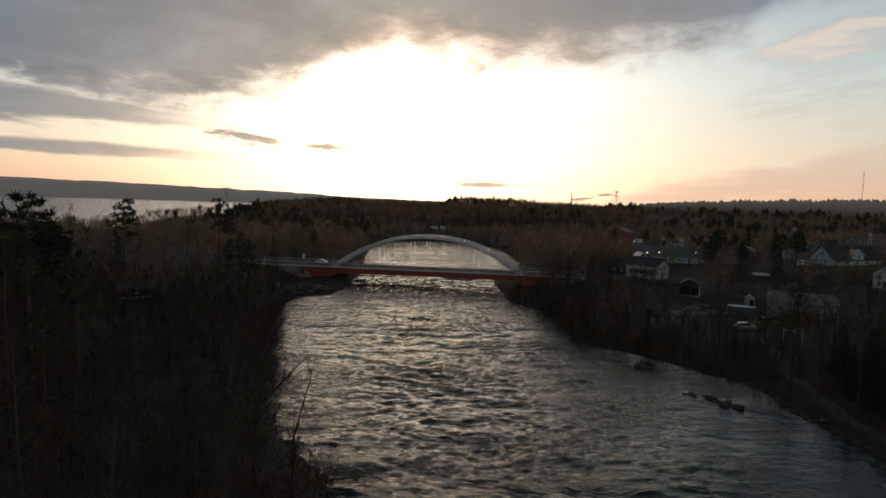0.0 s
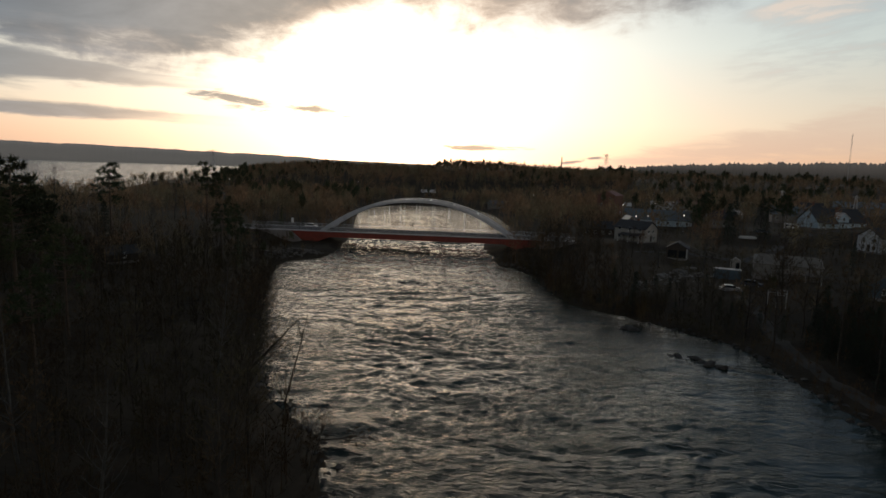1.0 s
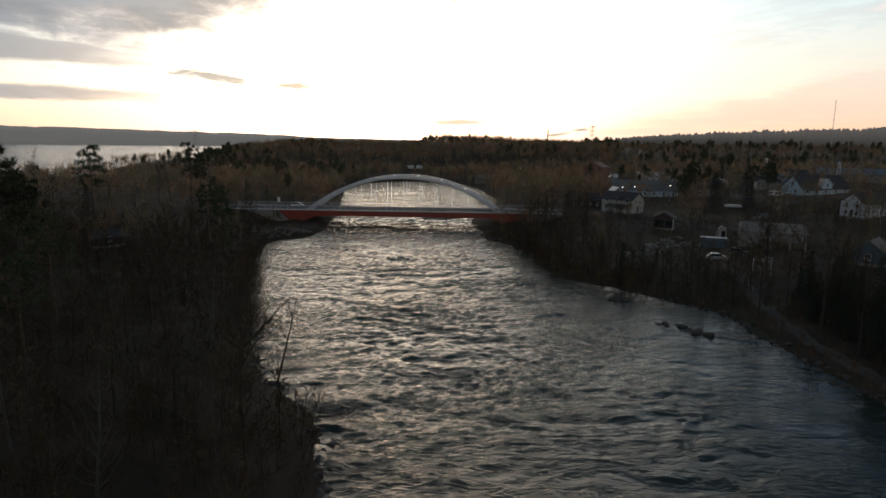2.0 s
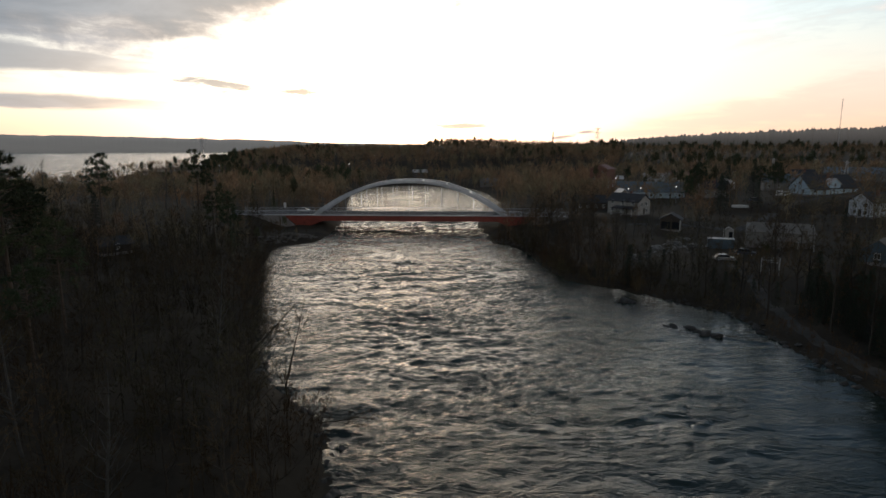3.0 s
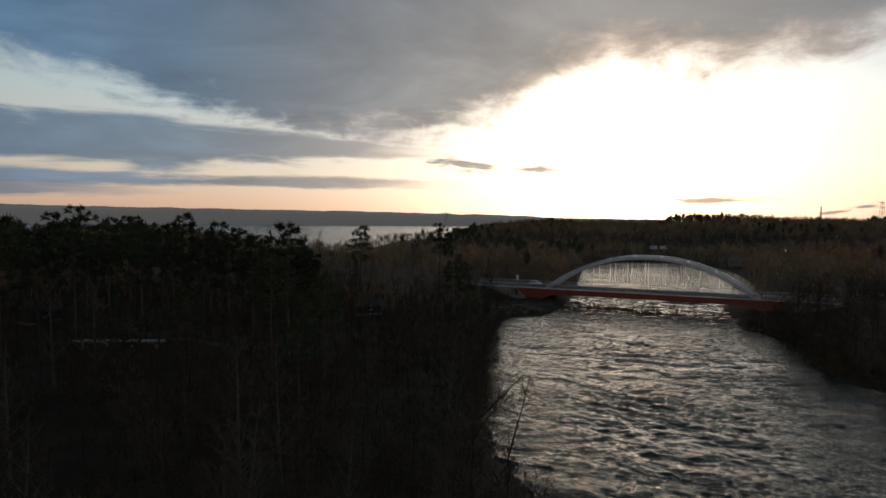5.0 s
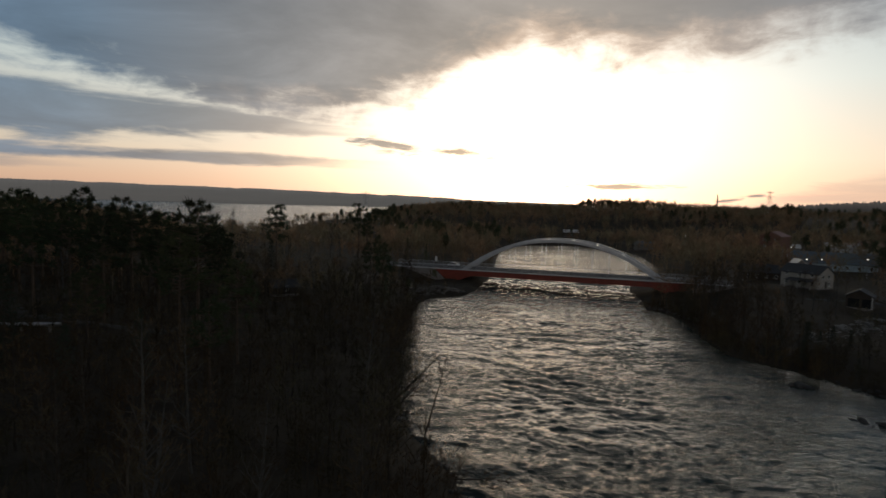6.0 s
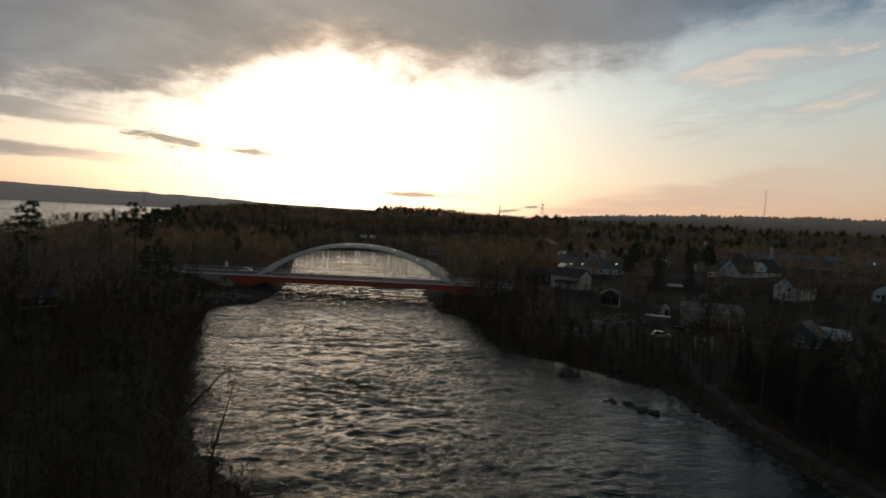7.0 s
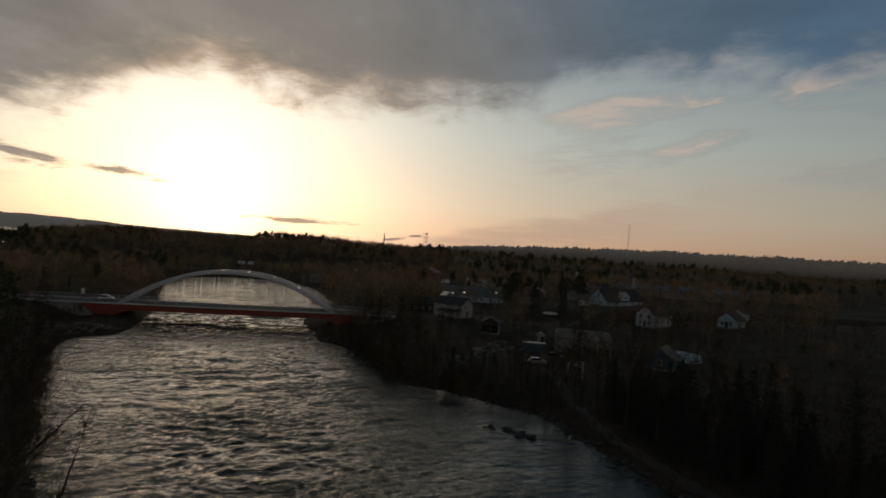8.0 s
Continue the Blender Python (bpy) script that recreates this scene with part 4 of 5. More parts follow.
near_woods = scatter(8600, -78, 50, 110, 470, woods_rule)
crest_woods = scatter(2600, -21, 17, 540, 720, lambda x, y, a, d: 0.95 + 0 * a)
mid_woods = scatter(6500, -30, 62, 440, 1000, lambda x, y, a, d: woods_rule(x, y, a, d) * 0.75 * np.where((a < 10) & (d > 760), 0.0, 1.0))
far_woods = scatter(2200, 8, 62, 900, 2600, lambda x, y, a, d: 0.7 + 0 * a)
for n_, p, big in (("near", near_woods, 1.0), ("mid", mid_woods, 1.0), ("mid", crest_woods, 1.0), ("far", far_woods, 1.1)):
    a = np.degrees(np.arctan2(p[:, 0], p[:, 1]))
    shore = smooth01(a, -39, -36) * smooth01(-a, 17, 21) * (n_ == "near")
    dark = rng.uniform(0, 1, len(p)) < conifer_share(p) * (0.24 if n_ == "near" else 0.34) * (1 - 0.9 * shore)
    tall = rng.uniform(0.68, 1.08, len(p)) * big * (1 - (0.15 + 0.3 * rng.uniform(0, 1, len(p))) * shore)
    d = np.hypot(p[:, 0], p[:, 1])
    tall = np.where((a > -19) & (a < -8) & (d < 206), np.minimum(tall, 0.42), tall)
    tall = np.where((a > 10) & (d < 190), tall * 0.6, tall)
    tall = np.where(dark & (a > -17) & (a < 13) & (d > 480), tall * 0.8, tall)
    back = rng.uniform(0, 1, len(p)) < 0.88
    stock = (FAR_BARE, FAR_PINE, FAR_SPRUCE) if n_ == "far" else (LOW_BARE, LOW_PINE, LOW_SPRUCE)
    close = (d < 265) & ~dark
    if close.any():
        mass("bare_woods", CLOSE_BARE, p[close], tall[close], M_HAZED_WOODS, "fine-twigged leafless trees round the river", "woods")
    dark_or_close = dark | close
    mass("bare_woods", stock[0], p[~dark_or_close], tall[~dark_or_close], M_HAZED_WOODS, "brown leafless woodland beyond the banks", "woods")
    mass("pine_woods", stock[1], p[dark & back], tall[dark & back], M_HAZED_NEEDLE, "dark pine woods on the slopes", "woods")
    mass("spruce_woods", stock[2], p[dark & ~back], tall[dark & ~back], M_HAZED_NEEDLE, "dark spruce woods on the slopes", "woods")

SHRUBS = [low_bare(rng, h, 20, 0.058) for h in (3.2, 4.4, 5.6, 2.4)]
brush = scatter(5800, -76, -5, 24, 190, lambda x, y, a, d: 0.75 + 0 * x)
mass("brush", SHRUBS, brush, rng.uniform(0.55, 1.25, len(brush)) * np.where(river_reach(brush[:, 0], brush[:, 1]) < 3, 0.5, 1.0), M_TWIG, "tangled bare brush under the trees", "brush")
brush = scatter(4600, 4, 58, 60, 260, lambda x, y, a, d: np.where(river_reach(x, y) < 10, 0.9, 0.5) * np.where(np.abs(x - 54.5) < 1.5, 0.0, 1.0) * np.where((x < 30) & (y > 176), 0.0, 1.0))
mass("brush", SHRUBS, brush, rng.uniform(0.35, 0.95, len(brush)), M_TWIG, "low bare brush on the bank below the houses", "brush")

edge_y = np.concatenate([rng.uniform(112, 178, 380), rng.uniform(58, 112, 150)])
edge_x = np.interp(edge_y, RIGHT_Y, BANK_RIGHT) + rng.uniform(-0.2, 5.0, len(edge_y))
edge = np.stack([edge_x, edge_y, np.maximum(land(edge_x, edge_y), 0.0)], -1)
mass("brush", SHRUBS, edge, rng.uniform(0.4, 1.15, len(edge)) * np.where(edge_y < 112, 0.6, 1.0), M_TWIG, "bare bushes hanging over the water's edge", "brush")

# ---- stones ----


def boulder(seed):
    bm = bmesh.new()
    bmesh.ops.create_icosphere(bm, subdivisions=2, radius=1.0)
    cuts = [Vector(unit(np.random.default_rng(seed * 7 + k).normal(0, 1, 3))) for k in range(7)]
    for v in bm.verts:
        for c in cuts:
            over = v.co.dot(c) - 0.62
            if over > 0:
                v.co -= c * over * 0.85
        v.co *= 1 + 0.16 * noise.noise(v.co * 1.7 + Vector((seed * 3.1, 0, 0)))
        v.co.z *= 0.58
    me = bpy.data.meshes.new("boulder")
    bm.to_mesh(me)
    bm.free()
    me.materials.append(M_ROCK)
    return me


STONES = [boulder(k) for k in range(5)]


def stone(x, y, size, z=None):
    ob = new("boulder", STONES[int(rng.integers(5))])
    z = max(float(land(x, y)), -0.1) if z is None else z
    ob.matrix_basis = pose(x, y, z + 0.1 * size, rng.uniform(-15, 15), rng.uniform(-15, 15), rng.uniform(0, 360)) @ Matrix.Diagonal((size * rng.uniform(0.8, 1.4), size, size * rng.uniform(0.8, 1.1), 1))
    return tagged(ob, "wet dark grey boulder at the river's edge", "boulder", "shore boulders")


for y in np.arange(42, 78, 0.75):
    x = float(banks(y)[0]) + rng.normal(0.2, 0.7)
    stone(x, y, rng.uniform(0.25, 0.6))
for k in range(20):
    stone(35.8 + k * 0.33 + rng.normal(0, 0.6), 92.2 - k * 0.33 + rng.normal(0, 0.9), 0.25 + 0.6 * rng.uniform(0, 1) ** 1.6, -0.12)
for x, y, size in ((34, 106.4, 1.1), (35.2, 106.0, 0.8), (33.0, 106.8, 0.6), (41.6, 85.9, 1.0), (40.2, 86.8, 0.9)):
    stone(x, y, size, 0.05)
for y in np.arange(50, 112, 0.42):
    x = float(banks(y)[1]) + rng.normal(0.2, 0.75)
    stone(x, y + rng.normal(0, 0.3), 0.16 + 0.5 * rng.uniform(0, 1) ** 2.2)

# pale rubble heaped in rough terraces below the yards
M_PALE_ROCK = surface("pale_rubble", (0.19, 0.18, 0.165), (0.09, 0.085, 0.078), 0.9, scale=1.1, bump=0.8, spread=0.35)
PALE_STONES = []
for me in STONES[:3]:
    pale = me.copy()
    pale.materials[0] = M_PALE_ROCK
    PALE_STONES.append(pale)
for k in range(90):
    s_ = rng.uniform(0, 1)
    x, y = 46 + 22 * s_ + rng.normal(0, 1.0), 138 + 20 * s_ + rng.normal(0, 1.5) + (4 if k % 2 else -2)
    ob = new("boulder", PALE_STONES[k % 3])
    size = 0.35 + 0.7 * rng.uniform(0, 1) ** 2
    ob.matrix_basis = pose(x, y, float(land(x, y)) + 0.1 * size, rng.uniform(-15, 15), rng.uniform(-15, 15), rng.uniform(0, 360)) @ Matrix.Diagonal((size * 1.3, size, size, 1))
    tagged(ob, "pale grey rubble stone heaped below the yards", "boulder", "rubble heap")

# ---- made things: helpers ----


def part(name, bm, material, parent, label=""):
    me = bpy.data.meshes.new(name)
    bm.to_mesh(me)
    bm.free()
    me.materials.append(material)
    ob = new(name, me)
    ob.parent = parent
    if label:
        ob["label"] = label
    return ob


def add_box(bm, x0, x1, y0, y1, z0, z1, m=None, bevel=0.0):
    made = bmesh.ops.create_cube(bm, size=1.0)["verts"]
    for v in made:
        v.co = Vector(((x0 + x1) / 2 + v.co.x * (x1 - x0), (y0 + y1) / 2 + v.co.y * (y1 - y0), (z0 + z1) / 2 + v.co.z * (z1 - z0)))
    if bevel:
        edges = list({e for v in made for e in v.link_edges})
        made = [v for v in bmesh.ops.bevel(bm, geom=edges, offset=bevel, segments=1, affect="EDGES")["verts"]]
    if m is not None:
        bmesh.ops.transform(bm, matrix=m, verts=made)
    return bm


def box(x0, x1, y0, y1, z0, z1, m=None, bevel=0.0):
    return add_box(bmesh.new(), x0, x1, y0, y1, z0, z1, m, bevel)


def prism(outline, y0, y1):
    """A solid whose outline, in x and z, runs from y0 to y1."""
    bm = bmesh.new()
    front = [bm.verts.new((x, y0, z)) for x, z in outline]
    back = [bm.verts.new((x, y1, z)) for x, z in outline]
    bm.faces.new(front)
    bm.faces.new(back[::-1])
    for k in range(len(outline)):
        j = (k + 1) % len(outline)
        bm.faces.new((front[j], front[k], back[k], back[j]))
    bmesh.ops.recalc_face_normals(bm, faces=bm.faces)
    return bm


def rod(a, b, r, sides=8, r2=None):
    bm = bmesh.new()
    a, b = Vector(a), Vector(b)
    m = Matrix.Translation((a + b) / 2) @ (b - a).to_track_quat("Z", "Y").to_matrix().to_4x4()
    bmesh.ops.create_cone(bm, cap_ends=True, segments=sides, radius1=r, radius2=r if r2 is None else r2, depth=(b - a).length, matrix=m)
    return bm


def thing(name, m, label, category, group=""):
    ob = new(name)
    ob.matrix_basis = m
    return tagged(ob, label, category, group)


# ---- the arch bridge ----
DECK, HALF, WIDE = 5.2, 33.2, 12.0       # deck height, half the arch's span, deck width
L_END, R_END = -62.0, 54.0
bridge = thing("arch_bridge", pose(*BRIDGE, 0, 0, BRIDGE_TURN), "pale steel tied-arch road bridge with a red girder over the river", "bridge")


def arch_height(u):
    s = min(abs(u / HALF), 1.2)
    return DECK - 0.6 + 12.0 * (1 - s ** 2.2)


def arch_mesh(y, wide, deep):
    bm = bmesh.new()
    rings = []
    for k in range(49):
        u = -HALF + 2 * HALF * k / 48
        p = Vector((u, 0, arch_height(u)))
        q = Vector((u + 0.01, 0, arch_height(u + 0.01)))
        n = Vector((-(q - p).z, 0, (q - p).x)).normalized()
        d = deep * (1.15 - 0.3 * math.cos(math.pi * u / HALF / 2))
        rings.append([bm.verts.new(p + n * (d / 2 * s) + Vector((0, y + wide / 2 * t, 0))) for s, t in ((1, -0.8), (1, 0.8), (0.85, 1), (-0.85, 1), (-1, 0.8), (-1, -0.8), (-0.85, -1), (0.85, -1))])
    for r0, r1 in zip(rings, rings[1:]):
        for k in range(8):
            bm.faces.new((r0[k], r0[(k + 1) % 8], r1[(k + 1) % 8], r1[k]))
    bm.faces.new(rings[0])
    bm.faces.new(rings[-1][::-1])
    bmesh.ops.recalc_face_normals(bm, faces=bm.faces)
    return bm


for y in (0.6, WIDE - 0.6):
    part("arch", arch_mesh(y, 0.95, 1.25), M_STEEL, bridge, "pale grey painted steel arch")
for u in (-21, -12.5, -4.2, 4.2, 12.5, 21):
    z = arch_height(u)
    part("brace", rod((u, 0.9, z + 0.1), (u, WIDE - 0.9, z + 0.1), 0.38, 10), M_STEEL, bridge)
for y in (0.6, WIDE - 0.6):
    for k in range(-5, 6):
        u = k * 5.5
        part("hanger", rod((u, y, DECK), (u, y, arch_height(u) - 0.4), 0.042, 6), M_STEEL, bridge, "steel hanger rod")
# haunched red girders
for y0 in (-0.12, WIDE - 0.38):
    outline = [(-43.4, DECK - 0.32), (43.4, DECK - 0.32), (38.2, DECK - 4.6), (36.8, DECK - 4.7), (30, DECK - 2.1), (-30, DECK - 2.1), (-36.8, DECK - 4.7), (-38.2, DECK - 4.6)]
    part("girder", prism(outline, y0, y0 + 0.5), M_RED, bridge, "red painted steel girder")
for k in range(-10, 11):
    part("cross_beam", box(k * 4.1 - 0.15, k * 4.1 + 0.15, 0.4, WIDE - 0.4, DECK - 1.5, DECK - 0.32), M_RED, bridge)
part("deck_slab", box(L_END, R_END, -0.3, WIDE + 0.3, DECK - 0.32, DECK - 0.02, bevel=0.04), M_CONCRETE, bridge, "pale concrete deck slab")
part("roadway", box(L_END, R_END, -0.05, WIDE + 0.05, DECK - 0.02, DECK + 0.05), M_ASPHALT, bridge, "worn grey asphalt roadway")
for y0, y1 in ((1.2, 2.6), (WIDE - 1.6, WIDE - 1.2)):
    part("kerb", box(L_END, R_END, y0, y1, DECK + 0.05, DECK + 0.17, bevel=0.02), M_ASPHALT, bridge)
part("edge_beam", box(L_END, R_END, -0.42, -0.1, DECK - 0.28, DECK + 0.14, bevel=0.03), M_STEEL, bridge, "pale metal edge beam")
part("edge_beam", box(L_END, R_END, WIDE + 0.1, WIDE + 0.42, DECK - 0.28, DECK + 0.14, bevel=0.03), M_STEEL, bridge)
posts = bpy.data.meshes.new("railing_post")
bm = add_box(bmesh.new(), -0.05, 0.05, -0.05, 0.05, 0, 1.12)
bm.to_mesh(posts)
bm.free()
posts.materials.append(M_GALV)
for y in (-0.25, WIDE + 0.25):
    rail = part("railing", rod((L_END, y, DECK + 1.25), (R_END, y, DECK + 1.25), 0.065, 8), M_GALV, bridge, "galvanised steel railing")
    for z in (0.45, 0.7, 0.98):
        part("rail_bar", rod((L_END, y, DECK + z), (R_END, y, DECK + z), 0.035, 6), M_GALV, rail)
    for u in np.arange(L_END, R_END + 0.1, 2.0):
        p = new("railing_post", posts)
        p.parent, p.location = rail, (u, y, DECK + 0.12)
for side, end in ((-1, -44), (1, 44)):
    part("abutment", box(min(end, end + side * 7), max(end, end + side * 7), -0.2, WIDE + 0.2, 0.2, DECK - 0.33, bevel=0.05), M_CONCRETE, bridge, "pale concrete abutment")
    wing = [(end * 0.87, DECK - 4.75), (end * 0.99, DECK - 0.33), (end + side * 12, DECK - 0.33), (end + side * 7, 0.2), (end, 0.2)]
    part("wing_wall", prism(wing, -0.75, -0.25), M_CONCRETE, bridge, "sloping concrete wing wall")
    part("bearing", box(end - side * 1.6 - 0.6, end - side * 1.6 + 0.6, 0.0, WIDE, DECK - 4.6, DECK - 3.0), M_CONCRETE, bridge)

# rubble slopes under the bridge ends
slope = scatter(9000, -17, 12, 160, 232, lambda x, y, a, d: np.where((river_reach(x, y) < 11), 1.0, 0.0))
me = STONES[0]
sv = np.empty(len(me.vertices) * 3, np.float32)
me.vertices.foreach_get("co", sv)
sv = sv.reshape(-1, 3)
st = np.array([p.vertices[:] for p in me.polygons])
few = slope[:1400]
mass("riprap", [(sv, [np.zeros((0, 4), int), st])], few, rng.uniform(0.3, 0.75, len(few)), M_WET_ROCK, "dark rubble stone slopes below the bridge ends", "riprap")

# a white car and a road sign on the approach
M_CARS = {"white": surface("white_car_paint", (0.72, 0.73, 0.74), (0.6, 0.61, 0.62), 0.45, scale=0.6), "silver": surface("silver_car_paint", (0.42, 0.43, 0.44), (0.36, 0.37, 0.38), 0.3, metal=0.4, scale=0.6),
          "dark": surface("dark_car_paint", (0.04, 0.05, 0.07), (0.03, 0.035, 0.05), 0.5, scale=0.6)}
M_GLASS = surface("dark_window_glass", (0.02, 0.023, 0.027), (0.015, 0.017, 0.02), 0.06, scale=0.5)
M_TYRE = surface("tyre_rubber", (0.02, 0.02, 0.02), (0.012, 0.012, 0.012), 0.85, scale=3.0)


def car(m, paint, label):
    ob = thing("car", m, label, "car", "parked cars")
    outline = [(-2.15, 0.35), (2.1, 0.35), (2.18, 0.62), (2.05, 0.84), (1.15, 0.97), (-1.9, 0.97), (-2.15, 0.85)]
    part("body", prism(outline, -0.88, 0.88), M_CARS[paint], ob)
    part("cabin", prism([(-1.85, 0.96), (1.2, 0.96), (0.45, 1.46), (-1.25, 1.48)], -0.76, 0.76), M_GLASS, ob, "dark car windows")
    part("roof", prism([(-1.3, 1.46), (0.5, 1.44), (0.4, 1.51), (-1.2, 1.53)], -0.74, 0.74), M_CARS[paint], ob)
    for x in (-1.35, 1.3):
        for y in (-0.8, 0.8):
            wheel = part("wheel", rod((x, y - 0.11, 0.33), (x, y + 0.11, 0.33), 0.33, 14), M_TYRE, ob)
            part("rim", rod((x, y - 0.115, 0.33), (x, y + 0.115, 0.33), 0.2, 10), M_GALV, wheel)
    for y in (-0.62, 0.62):
        part("headlight", box(2.08, 2.19, y - 0.2, y + 0.2, 0.62, 0.76), M_GLASS, ob)
    return ob


at_bridge = pose(*BRIDGE, 0, 0, BRIDGE_TURN)
car(at_bridge @ pose(-38.6, 7.6, DECK + 0.05), "white", "white hatchback car on the bridge roadway")
sign_post = thing("road_sign", at_bridge @ pose(-47.5, WIDE + 2.0, 5.0), "white rectangular road sign on a grey post beside the bridge", "road sign")
part("post", rod((0, 0, -0.3), (0, 0, 3.0), 0.05), M_GALV, sign_post)
M_WHITE = surface("white_paint", (0.74, 0.74, 0.73), (0.6, 0.6, 0.59), 0.6, scale=0.5)
part("panel", box(-0.45, 0.45, -0.06, -0.02, 1.1, 3.0), M_WHITE, sign_post)

# ---- houses ----
M_WALLS = {
    "white": surface("white_plaster", (0.56, 0.57, 0.59), (0.44, 0.45, 0.47), 0.85, scale=0.4, bump=0.1),
    "bluish": surface("pale_blue_boards", (0.44, 0.55, 0.63), (0.33, 0.43, 0.50), 0.8, scale=0.5, bump=0.1),
    "cream": surface("cream_plaster", (0.36, 0.34, 0.31), (0.27, 0.25, 0.23), 0.85, scale=0.4, bump=0.1),
    "brown": surface("dark_brown_boards", (0.055, 0.042, 0.033), (0.035, 0.027, 0.022), 0.85, scale=0.8, bump=0.2),
    "brick": surface("red_brick", (0.20, 0.10, 0.07), (0.15, 0.075, 0.055), 0.9, scale=0.8, bump=0.2),
    "blue": surface("blue_steel", (0.07, 0.11, 0.14), (0.05, 0.075, 0.10), 0.55, scale=0.6, bump=0.1),
    "grey": surface("grey_boards", (0.24, 0.23, 0.215), (0.17, 0.16, 0.15), 0.9, scale=0.5, bump=0.2),
}
M_ROOFS = {
    "dark": surface("dark_roofing", (0.032, 0.032, 0.035), (0.022, 0.022, 0.025), 0.8, scale=0.6, bump=0.2),
    "blue": surface("blue_grey_sheet_roof", (0.10, 0.135, 0.16), (0.075, 0.10, 0.12), 0.5, scale=0.4, bump=0.1),
    "pale": surface("pale_sheet_roof", (0.52, 0.50, 0.48), (0.40, 0.385, 0.37), 0.5, scale=0.4, bump=0.1),
    "rust": surface("dull_red_roof", (0.25, 0.12, 0.10), (0.18, 0.09, 0.075), 0.7, scale=0.5, bump=0.1),
    "fibre": surface("weathered_fibre_cement_roof", (0.155, 0.138, 0.118), (0.105, 0.094, 0.082), 0.9, scale=0.5, bump=0.3),
}
M_FRAME = surface("window_frame_paint", (0.6, 0.6, 0.58), (0.5, 0.5, 0.48), 0.6, scale=1.0)


def window_on(parent, m, wide=1.1, tall=1.3):
    """A window in a wall's face; m takes its own -y outwards."""
    ring = bmesh.new()
    for x0, x1, z0, z1 in ((-wide / 2, wide / 2, tall - 0.09, tall), (-wide / 2, wide / 2, 0, 0.09), (-wide / 2, -wide / 2 + 0.09, 0.09, tall - 0.09), (wide / 2 - 0.09, wide / 2, 0.09, tall - 0.09), (-0.035, 0.035, 0.09, tall - 0.09)):
        add_box(ring, x0, x1, -0.07, 0.05, z0, z1)
    ob = part("window", ring, M_FRAME, parent)
    ob.matrix_basis = m
    part("pane", box(-wide / 2 + 0.09, wide / 2 - 0.09, -0.03, 0.04, 0.09, tall - 0.09), M_GLASS, ob)
    part("sill", box(-wide / 2 - 0.08, wide / 2 + 0.08, -0.16, 0.0, -0.06, -0.004), M_FRAME, ob)
    return ob


def house(x, y, face, wide, long, wall, rise, walls, roofs, label, front=(), sides=0, chimney=True, name="house", door=True, category="house", hip=0.0, sink=0.4):
    """A gabled house. face: degrees by which its gable is turned from the line to the river; front: windows of the gable as (x, z)."""
    z = float(land(x, y))
    ob = thing(name, pose(x, y, z, 0, 0, -math.degrees(math.atan2(x, y)) - face), label, category, "houses of the village")
    hw, hl = wide / 2, long / 2
    part("wall", prism([(-hw, -sink), (hw, -sink), (hw, wall), (0, wall + rise), (-hw, wall)], -hl, hl), M_WALLS[walls], ob)
    part("plinth", box(-hw - 0.06, hw + 0.06, -hl - 0.06, hl + 0.06, -sink - 0.3, 0.35), M_CONCRETE, ob)
    over, thick = 0.5, 0.2
    k = rise / hw
    bm = prism([(-hw - over, wall - over * k + 0.02), (0, wall + rise + 0.02), (hw + over, wall - over * k + 0.02), (hw + over, wall - over * k + thick), (0, wall + rise + thick + 0.06), (-hw - over, wall - over * k + thick)], -hl - 0.45, hl + 0.45)
    if hip:
        for v in bm.verts:
            if abs(v.co.x) < 0.01:
                v.co.y *= 1 - hip
    top = part("roof", bm, M_ROOFS[roofs], ob)
    if chimney:
        part("chimney", box(hw * 0.25, hw * 0.25 + 0.7, -0.35, 0.35, wall + rise * 0.55, wall + rise + 0.9, bevel=0.04), M_WALLS["brick"], top)
    for wx, wz in front:
        window_on(ob, pose(wx, -hl, wz))
    for s in (-1, 1):
        for k in range(sides):
            at = -hl + long * (k + 0.5) / sides
            for floor in range(1 if wall < 4.2 else 2):
                window_on(ob, pose(s * hw, at, 1.1 + floor * 2.6, 0, 0, 90 * s))
    if door:
        part("door", box(-0.5, 0.5, -hl - 0.05, -hl + 0.02, 0.36, 2.4), M_WALLS["brown"], ob, "dark wooden door")
    return ob


house(131.4, 180.0, 38, 7.6, 9.5, 4.7, 2.5, "white", "dark", "white two-storey house with a dark gabled roof", [(-1.7, 3.1), (1.7, 3.1), (-1.7, 0.9), (1.7, 0.9)], 2)
long_house = house(160.5, 249.5, 44, 11.0, 24.0, 2.9, 5.0, "bluish", "dark", "long pale blue house with a steep dark roof", [(-2.2, 0.9), (2.2, 0.9), (0.0, 4.2)], 5, door=False)
dormer = part("dormer", prism([(-2.6, 2.6), (2.6, 2.6), (2.6, 4.6), (0, 6.6), (-2.6, 4.6)], 0.0, 5.75), M_WALLS["bluish"], long_house, "pale blue gabled dormer")
dormer.matrix_basis = pose(0, 0.0, 0, 0, 0, -90)
window_on(dormer, pose(0.0, 5.75, 3.5, 0, 0, 180))
dormer_roof = part("dormer_roof", prism([(-3.0, 4.35), (0, 6.62), (3.0, 4.35), (3.0, 4.55), (0, 6.84), (-3.0, 4.55)], 0.2, 6.1), M_ROOFS["pale"], dormer, "pale dormer roof")
porch = part("porch", prism([(5.5, 2.7), (7.6, 2.2), (7.6, 2.34), (5.5, 2.86)], -10.5, -4.0), M_ROOFS["dark"], long_house, "low dark porch roof")
